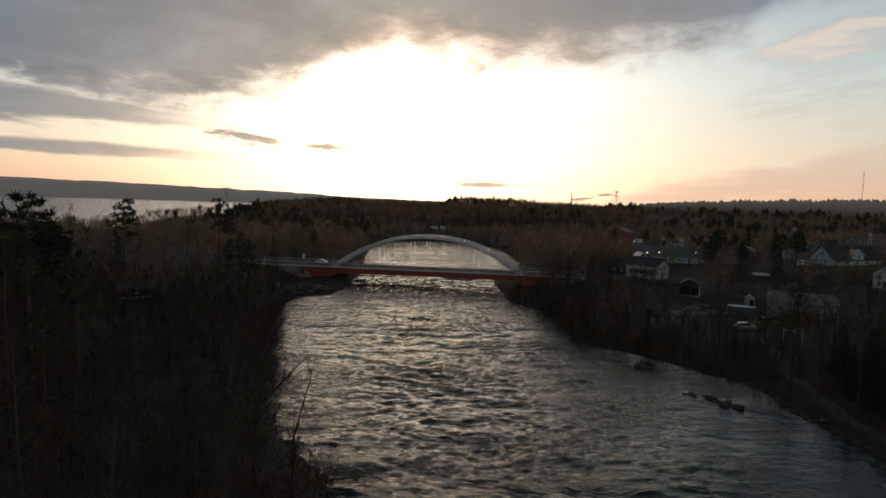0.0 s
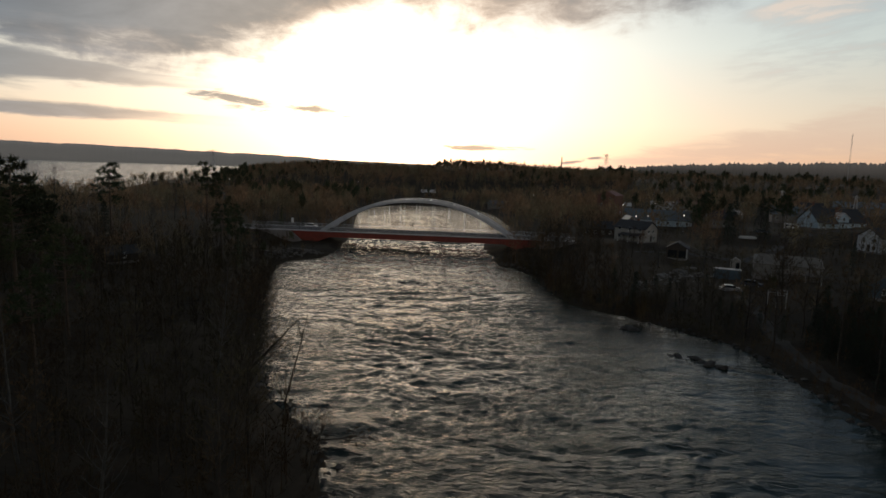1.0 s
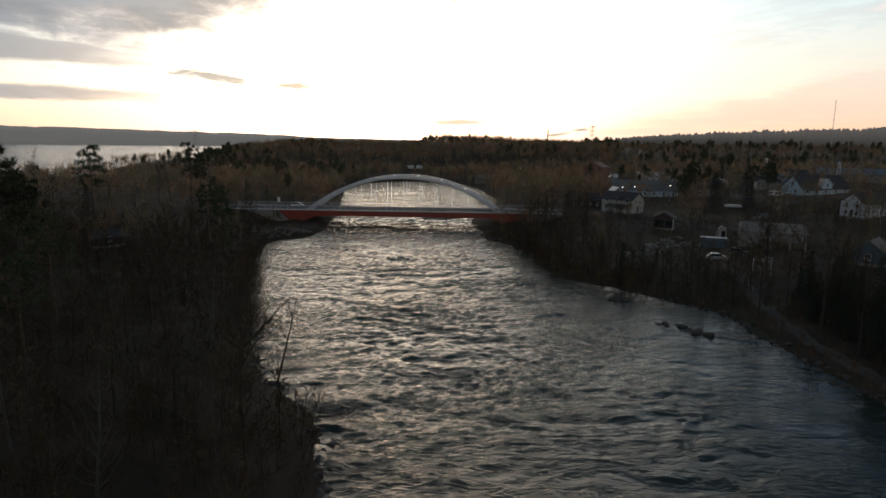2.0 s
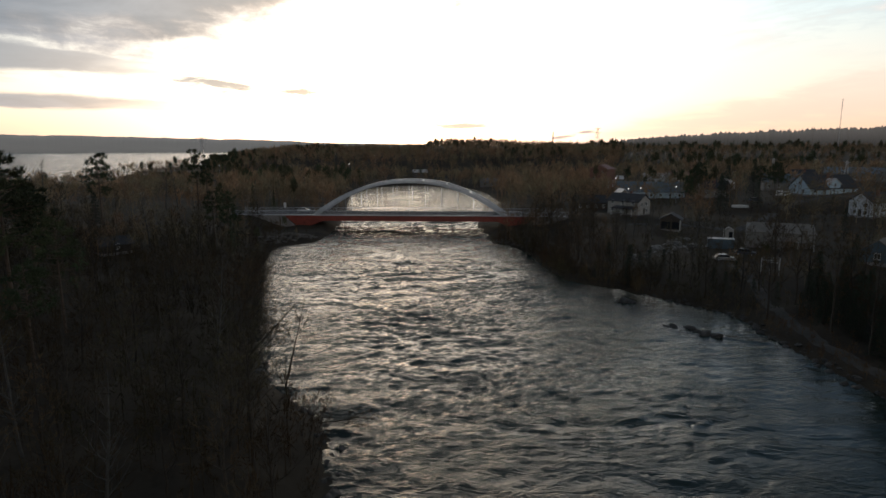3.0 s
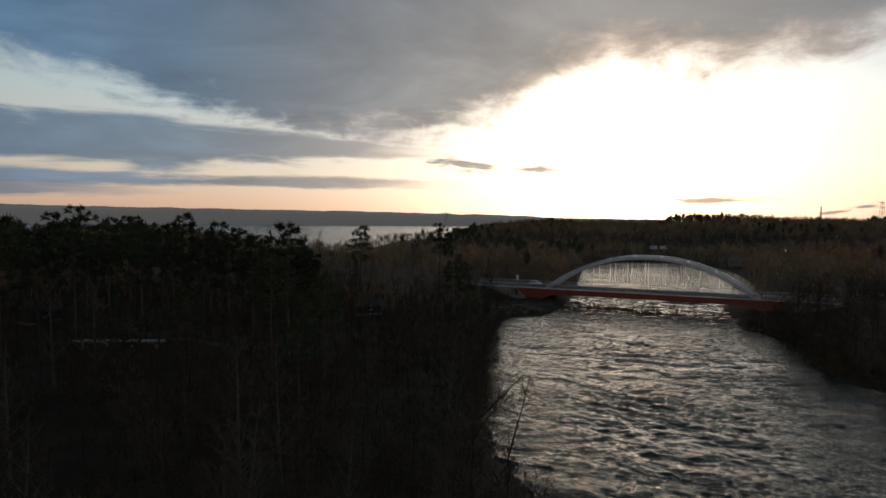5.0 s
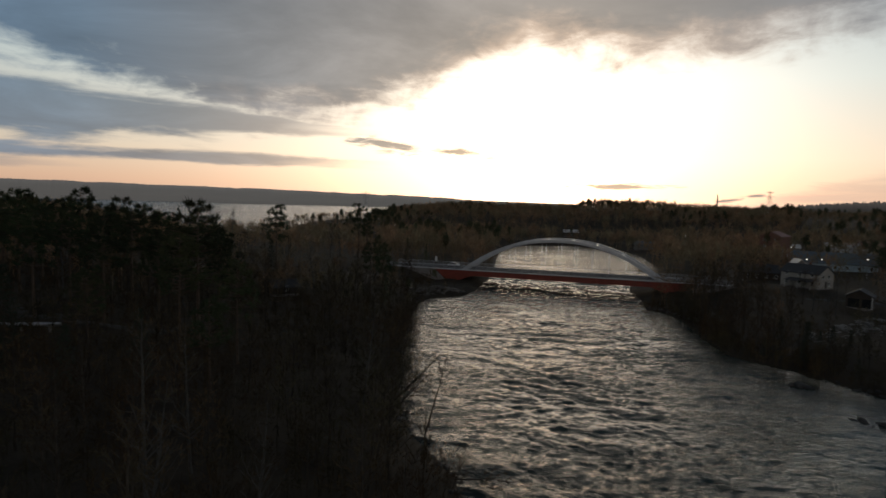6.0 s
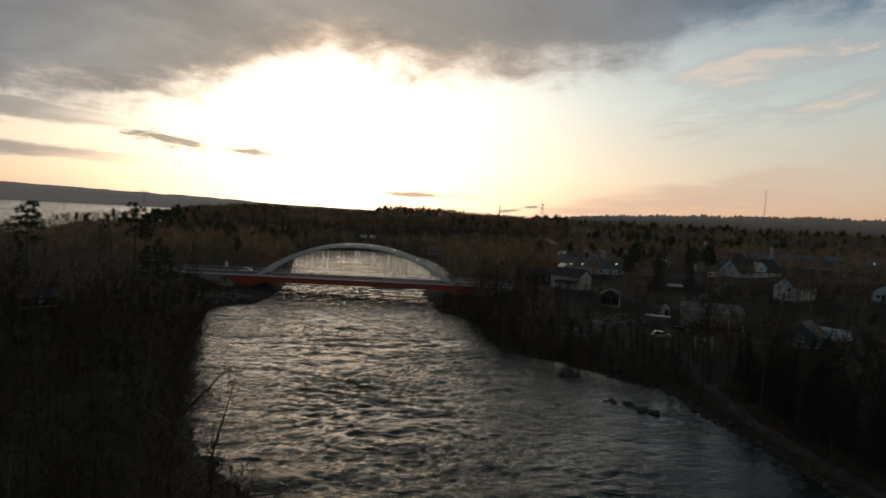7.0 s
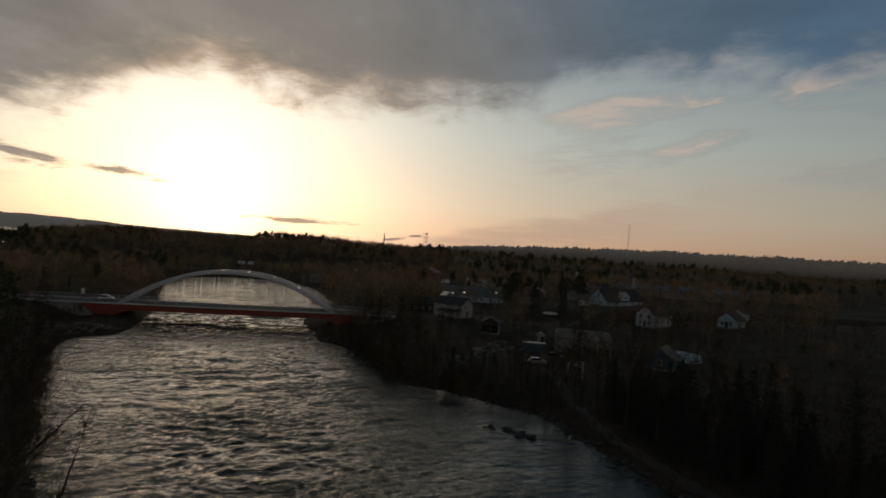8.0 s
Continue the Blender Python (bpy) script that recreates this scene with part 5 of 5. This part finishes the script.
for y in (-10.2, -7.2, -4.3):
    part("porch_post", box(7.35, 7.5, y - 0.07, y + 0.07, -0.4, 2.25), M_FRAME, porch)
house(164.5, 287.0, 78, 9.0, 17.0, 3.6, 3.6, "grey", "blue", "grey house with a broad blue-grey sheet roof", [], 4, chimney=True, door=False)
house(231.0, 298.0, 88, 13.0, 66.0, 4.2, 2.6, "grey", "blue", "long low hall with a blue-grey sheet roof", [], 12, chimney=False, door=False, name="long_hall", category="hall")
house(318.0, 322.0, 84, 12.0, 64.0, 4.0, 2.6, "grey", "blue", "long low hall with a blue-grey sheet roof", [], 10, chimney=False, door=False, name="long_hall", category="hall")
house(195.7, 209.8, 10, 6.5, 8.0, 3.0, 1.8, "white", "dark", "small white hut with a dark roof", [(-1.9, 1.1)], 1, chimney=False, name="hut", category="hut")
house(157.0, 172.0, 20, 6.5, 8.0, 3.0, 2.4, "bluish", "dark", "small pale blue cottage among bare trees", [(-1.4, 1.0), (1.4, 1.0)], 2)
cream_house = house(66.5, 209.0, -58, 7.5, 12.0, 4.8, 2.2, "cream", "dark", "cream two-storey house with a grey roof and a dark porch", [(1.2, 3.2), (-1.6, 3.2), (1.6, 0.9)], 3)
porch = part("porch", prism([(-6.6, 2.35), (-3.7, 2.95), (-3.7, 3.1), (-6.6, 2.5)], -5.4, 3.0), M_ROOFS["dark"], cream_house, "dark lean-to porch roof")
for y in (-5.2, -1.2, 2.8):
    part("porch_post", box(-6.5, -6.35, y - 0.07, y + 0.07, -0.4, 2.42), M_FRAME, porch)
house(99.0, 281.0, 82, 10.0, 29.0, 3.4, 4.0, "bluish", "blue", "long pale blue house with a blue-grey roof", [], 7, door=False, chimney=False)
house(75.0, 246.0, -18, 5.0, 7.0, 4.2, 2.4, "grey", "pale", "small grey gabled house with a pale roof edge", [(0.0, 2.6)], 1, chimney=False)
house(108.0, 372.0, 86, 9.0, 11.0, 4.0, 1.6, "grey", "pale", "low grey building with a pale sheet roof", [], 3, chimney=False, door=False, name="low_building", category="building")
house(133.0, 369.0, 86, 12.0, 15.0, 4.2, 2.0, "white", "pale", "low white building with a pale sheet roof", [], 4, chimney=False, door=False, name="low_building", category="building")
house(142.5, 356.0, 62, 10.0, 12.0, 4.6, 2.8, "cream", "rust", "cream building with a dull red roof", [(0.0, 4.2)], 3, door=False)
house(94.0, 346.0, 24, 10.5, 11.5, 11.4, 2.4, "brick", "rust", "square brick block with a low red roof", [(-2.6, 9), (2.6, 9), (-2.6, 5.6), (2.6, 5.6)], 2, name="brick_block", category="building", hip=0.5, chimney=False)
shelter = house(69.5, 177.5, 5, 5.6, 6.0, 3.3, 1.5, "brown", "dark", "dark brown wooden car shelter with one pale corner post", [], 0, chimney=False, door=False, name="car_shelter", category="shelter")
for x, paint in ((-2.75, M_WALLS["brown"]), (0.3, M_WALLS["brown"]), (2.75, M_FRAME)):
    part("post", box(x - 0.11, x + 0.11, -3.16, -3.02, -0.4, 3.2), paint, shelter)
# dark sheets on the closed front stand for the shade inside open bays
for x0, x1 in ((-2.4, 0.0), (0.6, 2.45)):
    part("bay", box(x0, x1, -3.03, -2.96, 0.36, 2.6), M_GLASS, shelter, "dark sheet for the shade inside an open side")
house(143.0, 298.0, 15, 6.0, 8.0, 3.4, 2.4, "cream", "pale", "small cream house with a pale roof", [(-1.3, 1.0), (1.3, 1.0)], 2)
barn = house(83.6, 145.0, 86, 9.0, 14.5, 3.6, 1.7, "grey", "fibre", "low barn with a weathered grey hipped roof", [], 0, chimney=False, name="barn", category="barn", hip=0.2)
lean_to = part("lean_to", prism([(4.4, 2.75), (7.4, 1.75), (7.4, 1.88), (4.4, 2.92)], -3.5, 7.0), M_ROOFS["fibre"], barn, "sagging grey lean-to roof")
for y in (-3.3, 0.2, 3.6, 6.8):
    part("lean_to_post", box(7.1, 7.25, y - 0.07, y + 0.07, -1.4, 1.8), M_FRAME, lean_to)
house(91.5, 121.0, 10, 6.0, 8.0, 2.6, 2.2, "blue", "fibre", "small blue shed with a grey roof", [(0.0, 1.0)], 0, chimney=False, name="shed", category="shed")
house(120.0, 262.0, 70, 8.0, 12.0, 4.0, 3.0, "grey", "dark", "grey wooden house with a dark roof behind spruces", [], 3)
house(182.0, 300.0, 60, 8.0, 11.0, 4.2, 3.2, "cream", "dark", "cream house with a dark roof", [], 3)
house(60.0, 238.0, 75, 8.0, 12.0, 3.2, 2.4, "brown", "dark", "dark brown house near the bridge road", [], 4)
house(-16.0, 492.0, 80, 8.0, 11.0, 3.0, 2.0, "brown", "pale", "dark boathouse with a pale roof on the far shore", [], 3, chimney=False, name="boathouse", category="boathouse")
house(36.0, 415.0, 84, 8.0, 15.0, 3.0, 2.4, "grey", "blue", "grey boathouse with a blue-grey roof by the pool", [], 3, chimney=False, name="boathouse", category="boathouse")
house(-78.0, 141.0, 70, 5.0, 7.0, 2.2, 1.5, "brown", "dark", "grey wooden shed among bare trees", [], 1, chimney=False, name="shed", category="shed")
house(-252.0, 668.0, 40, 10.0, 14.0, 7.0, 3.0, "white", "pale", "white house on the lake shore", [(-2, 4), (2, 4)], 3)
house(-120.0, 81.0, 60, 5.0, 6.0, 2.6, 1.8, "brown", "dark", "small brown cabin with a dark roof in the woods", [], 1, chimney=False, name="cabin", category="cabin")

# ---- yard things ----


def container(x, y, face):
    ob = thing("container", pose(x, y, float(land(x, y)), 0, 0, face), "blue-grey steel shipping container with a pale top", "container")
    part("body", box(-3.03, 3.03, -1.22, 1.22, 0.0, 2.5, bevel=0.03), M_WALLS["blue"], ob)
    part("top", box(-3.1, 3.1, -1.28, 1.28, 2.504, 2.6), M_ROOFS["pale"], ob)
    for k in range(20):
        part("rib", box(-2.9 + k * 0.3, -2.78 + k * 0.3, -1.26, -1.22, 0.12, 2.4), M_WALLS["blue"], ob)
    return ob


container(70.5, 147.5, -22)
kiosk = thing("kiosk", pose(77.5, 158.0, float(land(77.5, 158)), 0, 0, -24), "small white kiosk with a dark sheet for its doorway", "kiosk")
part("wall", prism([(-1.2, -0.3), (1.2, -0.3), (1.2, 2.6), (0, 3.4), (-1.2, 2.6)], -1.2, 1.2), M_WALLS["cream"], kiosk)
# no hole in the wall: a dark sheet gives the doorway's shade
part("opening", box(0.05, 0.95, -1.26, -1.16, 0.3, 2.2), M_GLASS, kiosk, "dark sheet for the shade in the doorway")
for x, y, turn, paint, label in ((62.5, 128.5, -10, "silver", "pale silver hatchback car parked in the yard"), (70.0, 134.0, -34, "dark", "dark hatchback car parked in the yard"), (120.0, 226.0, 10, "dark", "dark car parked by the lane")):
    car(pose(x, y, float(land(x, y)), 0, 0, turn), paint, label)



def caravan(x, y, face):
    """A small caravan on one axle, its long side along its own x."""
    ob = thing("caravan", pose(x, y, float(land(x, y)), 0, 0, face), "white caravan parked beside the long blue house", "caravan")
    part("body", prism([(-2.7, 0.6), (2.6, 0.6), (2.75, 1.3), (2.4, 2.5), (-2.4, 2.6), (-2.75, 1.6)], -1.05, 1.05), M_WHITE, ob)
    for at_x in (-1.5, 0.9):
        part("window", box(at_x - 0.55, at_x + 0.55, -1.09, -1.045, 1.45, 2.05), M_GLASS, ob)
    part("door", box(-0.45, 0.15, -1.08, -1.045, 0.7, 2.3), M_FRAME, ob)
    for at_y in (-0.95, 0.95):
        wheel = part("wheel", rod((0.2, at_y - 0.1, 0.33), (0.2, at_y + 0.1, 0.33), 0.33, 14), M_TYRE, ob)
        part("rim", rod((0.2, at_y - 0.105, 0.33), (0.2, at_y + 0.105, 0.33), 0.18, 10), M_GALV, wheel)
    part("drawbar", rod((2.5, 0, 0.55), (3.9, 0, 0.45), 0.06), M_GALV, ob)
    part("jockey_wheel", rod((3.7, -0.06, 0.16), (3.7, 0.06, 0.16), 0.16, 10), M_TYRE, ob)
    return ob


caravan(141.6, 245.5, -32)


def upturned_boat(x, y, face):
    """A hull lying keel up on two beams."""
    ob = thing("boat", pose(x, y, float(land(x, y)), 0, 0, face), "white rowing boat lying keel up in a yard", "boat")
    bm = bmesh.new()
    rings = []
    for k in range(13):
        u = -1 + k / 6
        half = 1.0 * max(1 - abs(u) ** 2.6, 0.03)
        tall = 0.95 - 0.25 * abs(u) ** 2
        rings.append([bm.verts.new((u * 2.9, half * math.cos(q), 0.3 + tall * math.sin(q) ** 0.8)) for q in (0.001, 0.5, 1.0, math.pi / 2, math.pi - 1.0, math.pi - 0.5, math.pi - 0.001)])
    for r0, r1 in zip(rings, rings[1:]):
        for k in range(6):
            bm.faces.new((r0[k], r0[k + 1], r1[k + 1], r1[k]))
    bmesh.ops.solidify(bm, geom=bm.faces[:], thickness=0.04)
    bmesh.ops.recalc_face_normals(bm, faces=bm.faces)
    part("hull", bm, M_WHITE, ob)
    part("keel", box(-2.6, 2.6, -0.04, 0.04, 1.2, 1.3), M_FRAME, ob)
    for at_x in (-1.4, 1.4):
        part("beam", box(at_x - 0.1, at_x + 0.1, -1.2, 1.2, -0.1, 0.3), M_WALLS["brown"], ob)
    return ob


upturned_boat(109.0, 215.3, -20)

tunnel = thing("polytunnel", pose(100.5, 125.5, float(land(100.5, 125.5)), 0, 0, -60), "pale greyish plastic-covered garden tunnel", "greenhouse")
cover_bm = bmesh.new()
hoops = []
for k in range(9):
    hoops.append([cover_bm.verts.new((-4 + k, 2.4 * math.cos(q), 2.6 * math.sin(q) + 0.05 * math.sin(k * 2.3 + q * 3))) for q in np.linspace(0, math.pi, 11)])
for r0, r1 in zip(hoops, hoops[1:]):
    for k in range(10):
        cover_bm.faces.new((r0[k], r0[k + 1], r1[k + 1], r1[k]))
cover_bm.faces.new(hoops[0])
cover_bm.faces.new(hoops[-1][::-1])
bmesh.ops.recalc_face_normals(cover_bm, faces=cover_bm.faces)
part("cover", cover_bm, M_WALLS["bluish"], tunnel, "cloudy plastic sheet")
for x in (-4.05, -1.35, 1.35, 4.05):
    hoop_bm = bmesh.new()
    for k in range(10):
        a, b = k * math.pi / 10, (k + 1) * math.pi / 10
        m_rod = rod((x, 2.46 * math.cos(a), 2.66 * math.sin(a)), (x, 2.46 * math.cos(b), 2.66 * math.sin(b)), 0.035, 5)
        piece = bpy.data.meshes.new("hoop_piece")
        m_rod.to_mesh(piece)
        m_rod.free()
        hoop_bm.from_mesh(piece)
        bpy.data.meshes.remove(piece)
    part("hoop", hoop_bm, M_GALV, tunnel)

fence = thing("fence", pose(0, 0, 0), "pale board fence along the yard", "fence")
for k in range(26):
    s = k / 25
    x, y = 78.6 + 1.6 * s, 192.6 - 19.8 * s
    z = float(land(x, y))
    part("board", box(-0.05, 0.05, -0.36, 0.36, -0.1, 1.5, pose(x, y, z, 0, 0, 4.6)), M_ROOFS["fibre"], fence)

frame_thing = thing("greenhouse_frame", pose(65.9, 116.3, float(land(65.9, 116.3)), 0, 0, -28), "bare white greenhouse frame in the garden", "greenhouse")
for x in (-1.6, 0.0, 1.6):
    for y in (-1.2, 1.2):
        part("post", rod((x, y, -0.1), (x, y, 2.4), 0.06), M_ROOFS["pale"], frame_thing)
    part("rafter", rod((x, -1.2, 2.4), (x, 0, 3.2), 0.05), M_ROOFS["pale"], frame_thing)
    part("rafter", rod((x, 1.2, 2.4), (x, 0, 3.2), 0.05), M_ROOFS["pale"], frame_thing)
for y, z in ((-1.2, 2.4), (1.2, 2.4), (0, 3.2)):
    part("rail", rod((-1.6, y, z), (1.6, y, z), 0.05), M_ROOFS["pale"], frame_thing)


def ribbon(name, line, wide, material, label, category):
    """A path laid on the ground along a line of points."""
    line = np.array(line, float)
    t = np.linspace(0, len(line) - 1, 150)
    p = np.stack([np.interp(t, np.arange(len(line)), line[:, k]) for k in range(2)], -1)
    for _ in range(6):
        p[1:-1] = (p[:-2] + p[1:-1] * 2 + p[2:]) / 4
    d = unit(np.gradient(p, axis=0))
    side = np.stack([-d[:, 1], d[:, 0]], -1)
    lanes = np.linspace(-0.5, 0.5, 6)
    edge = wide * (1 + 0.35 * fbm(t * 5.2, t * 0, 3, 91))
    q = p[:, None] + side[:, None] * (lanes[None, :] * edge[:, None])[..., None]
    z = land(q[..., 0], q[..., 1]) + 0.10 - 0.16 * np.abs(lanes)[None, :] ** 3 * 4
    cols = len(lanes)
    i = (np.arange(len(p) - 1)[:, None] * cols + np.arange(cols - 1)[None]).ravel()
    quads = np.stack([i, i + 1, i + cols + 1, i + cols], -1)
    return tagged(new(name, mesh_of(name, np.concatenate([q, z[..., None]], -1).reshape(-1, 3), quads, material, True)), label, category, kind="structure")


ribbon("path", [(55, 40), (54.3, 58), (53.7, 69), (54, 82), (55.7, 93), (57.2, 102), (60, 110), (61.5, 118), (62, 125)], 2.1, M_GRAVEL, "pale gravel path along the bank", "path")
ribbon("lane", [(60, 190), (74, 190), (84, 170), (96, 176), (118, 210), (140, 226), (175, 232)], 3.6, M_ASPHALT, "grey village lane between the houses", "lane")
ribbon("track", [(-70, 88), (-84, 84), (-96, 82), (-112, 92)], 3.0, M_GRAVEL, "pale gravel track through the woods", "track")

# a long pale pipe on low trestles in the woods
pipe = thing("pipe", pose(-88.0, 73.0, float(land(-88, 73)), 0, 0, 28), "long pale insulated pipe on low trestles in the woods", "pipe")
part("pipe_run", rod((-7.5, 0, 1.1), (7.5, 0, 0.9), 0.32, 12), M_GALV, pipe, "pale metal pipe")
for x in (-6, -2, 2, 6):
    part("trestle", box(x - 0.1, x + 0.1, -0.35, 0.35, -1.5, 0.78), M_CONCRETE, pipe)


def lattice_tower(name, x, y, tall, base, top, material, label, arms=(), step=3.0, bar=0.10):
    ob = thing(name, pose(x, y, float(land(x, y)), 0, 0, rng.uniform(0, 40)), label, "tower")
    corner = ((-1, -1), (1, -1), (1, 1), (-1, 1))

    def at(k, z):
        r = (base + (top - base) * z / tall) / 2
        return (corner[k % 4][0] * r, corner[k % 4][1] * r, z)
    for k in range(4):
        part("leg", rod(at(k, -0.5), at(k, tall), bar, 5), material, ob)
    levels = np.arange(0, tall - step * 0.5, step)
    for n_, z in enumerate(levels):
        for k in range(4):
            part("lattice_bar", rod(at(k, z), at(k + 1, min(z + step, tall)), bar * 0.6, 4), material, ob)
    for z, reach in arms:
        part("cross_arm", rod((-reach, 0, z), (reach, 0, z), bar * 1.1, 5), material, ob)
    return ob


mx, my = polar(33.45, 880)
lattice_tower("radio_mast", mx, my, 86 - float(land(mx, my)), 0.9, 0.6, M_GALV, "tall thin grey lattice radio mast behind the woods", step=3.2, bar=0.07)
for a, far, tall in ((-21.4, 640, 33), (14.6, 640, 26)):
    x, y = polar(a, far)
    lattice_tower("power_pylon", x, y, tall, 5.0, 1.2, M_GALV, "grey lattice power pylon above the woods", ((tall - 1, 4.5), (tall - 5, 5.5)), step=4.5, bar=0.14)
for x, y, tall in ((178, 262, 12.5), (172, 309.5, 14)):
    ob = thing("utility_pole", pose(x, y, float(land(x, y)), 0, 0, -30), "weathered A-frame wooden utility pole", "utility pole")
    for s in (-1.3, 1.3):
        part("leg", rod((s, 0, -0.5), (s * 0.12, 0, tall), 0.16), M_ROOFS["pale"], ob)
    part("cross_arm", rod((-1.2, 0, tall - 0.6), (1.2, 0, tall - 0.6), 0.09), M_ROOFS["pale"], ob)

cx, cy = polar(10.6, 2300)
stack = thing("factory_chimney", pose(cx, cy, float(land(cx, cy))), "slender distant factory chimney above the woods", "chimney")
part("shaft", rod((0, 0, -1), (0, 0, 62), 2.6, 16, 1.7), M_CONCRETE, stack)
part("rim", rod((0, 0, 62), (0, 0, 63), 2.0, 16), M_RED, stack)

# lit street lamps
M_LAMP = bpy.data.materials.new("lit_lamp_glass")
M_LAMP.use_nodes = True
M_LAMP.node_tree.nodes["Principled BSDF"].inputs["Emission Color"].default_value = (1.0, 0.93, 0.82, 1)
M_LAMP.node_tree.nodes["Principled BSDF"].inputs["Emission Strength"].default_value = 2.2
lamp = thing("street_lamp", pose(0, 0, 0), "lit street lamp on a grey steel post", "street lamp", "street lamps")
part("post", rod((0, 0, -0.5), (0, 0, 7.0), 0.08, 8, 0.05), M_GALV, lamp)
part("arm", rod((0, 0, 6.9), (0, -1.0, 7.15), 0.04, 6), M_GALV, lamp)
head = part("lamp_head", box(-0.16, 0.16, -1.5, -0.9, 7.1, 7.24, bevel=0.03), M_GALV, lamp)
part("lamp_glass", box(-0.2, 0.2, -1.5, -0.95, 6.86, 7.096), M_LAMP, head, "glowing lamp glass")
spots = [(97.0, 330.0), (76.0, 240.0), (81.5, 242.0), (98.0, 247.0), (118.0, 340.0), (218.2, 248.8), (160.0, 360.0), (-195.0, 470.0), (-145.0, 430.0), (-128.0, 400.0), (-190.0, 520.0), (-75.0, 500.0), (-60.0, 560.0), (48.0, 420.0), (62.0, 430.0), (76.0, 470.0)]
for n_, (x, y) in enumerate(spots):
    m = pose(x, y, float(land(x, y)), 0, 0, -math.degrees(math.atan2(x, y)))
    if n_ == 0:
        lamp.matrix_basis = m
    else:
        copy_thing(lamp, m)
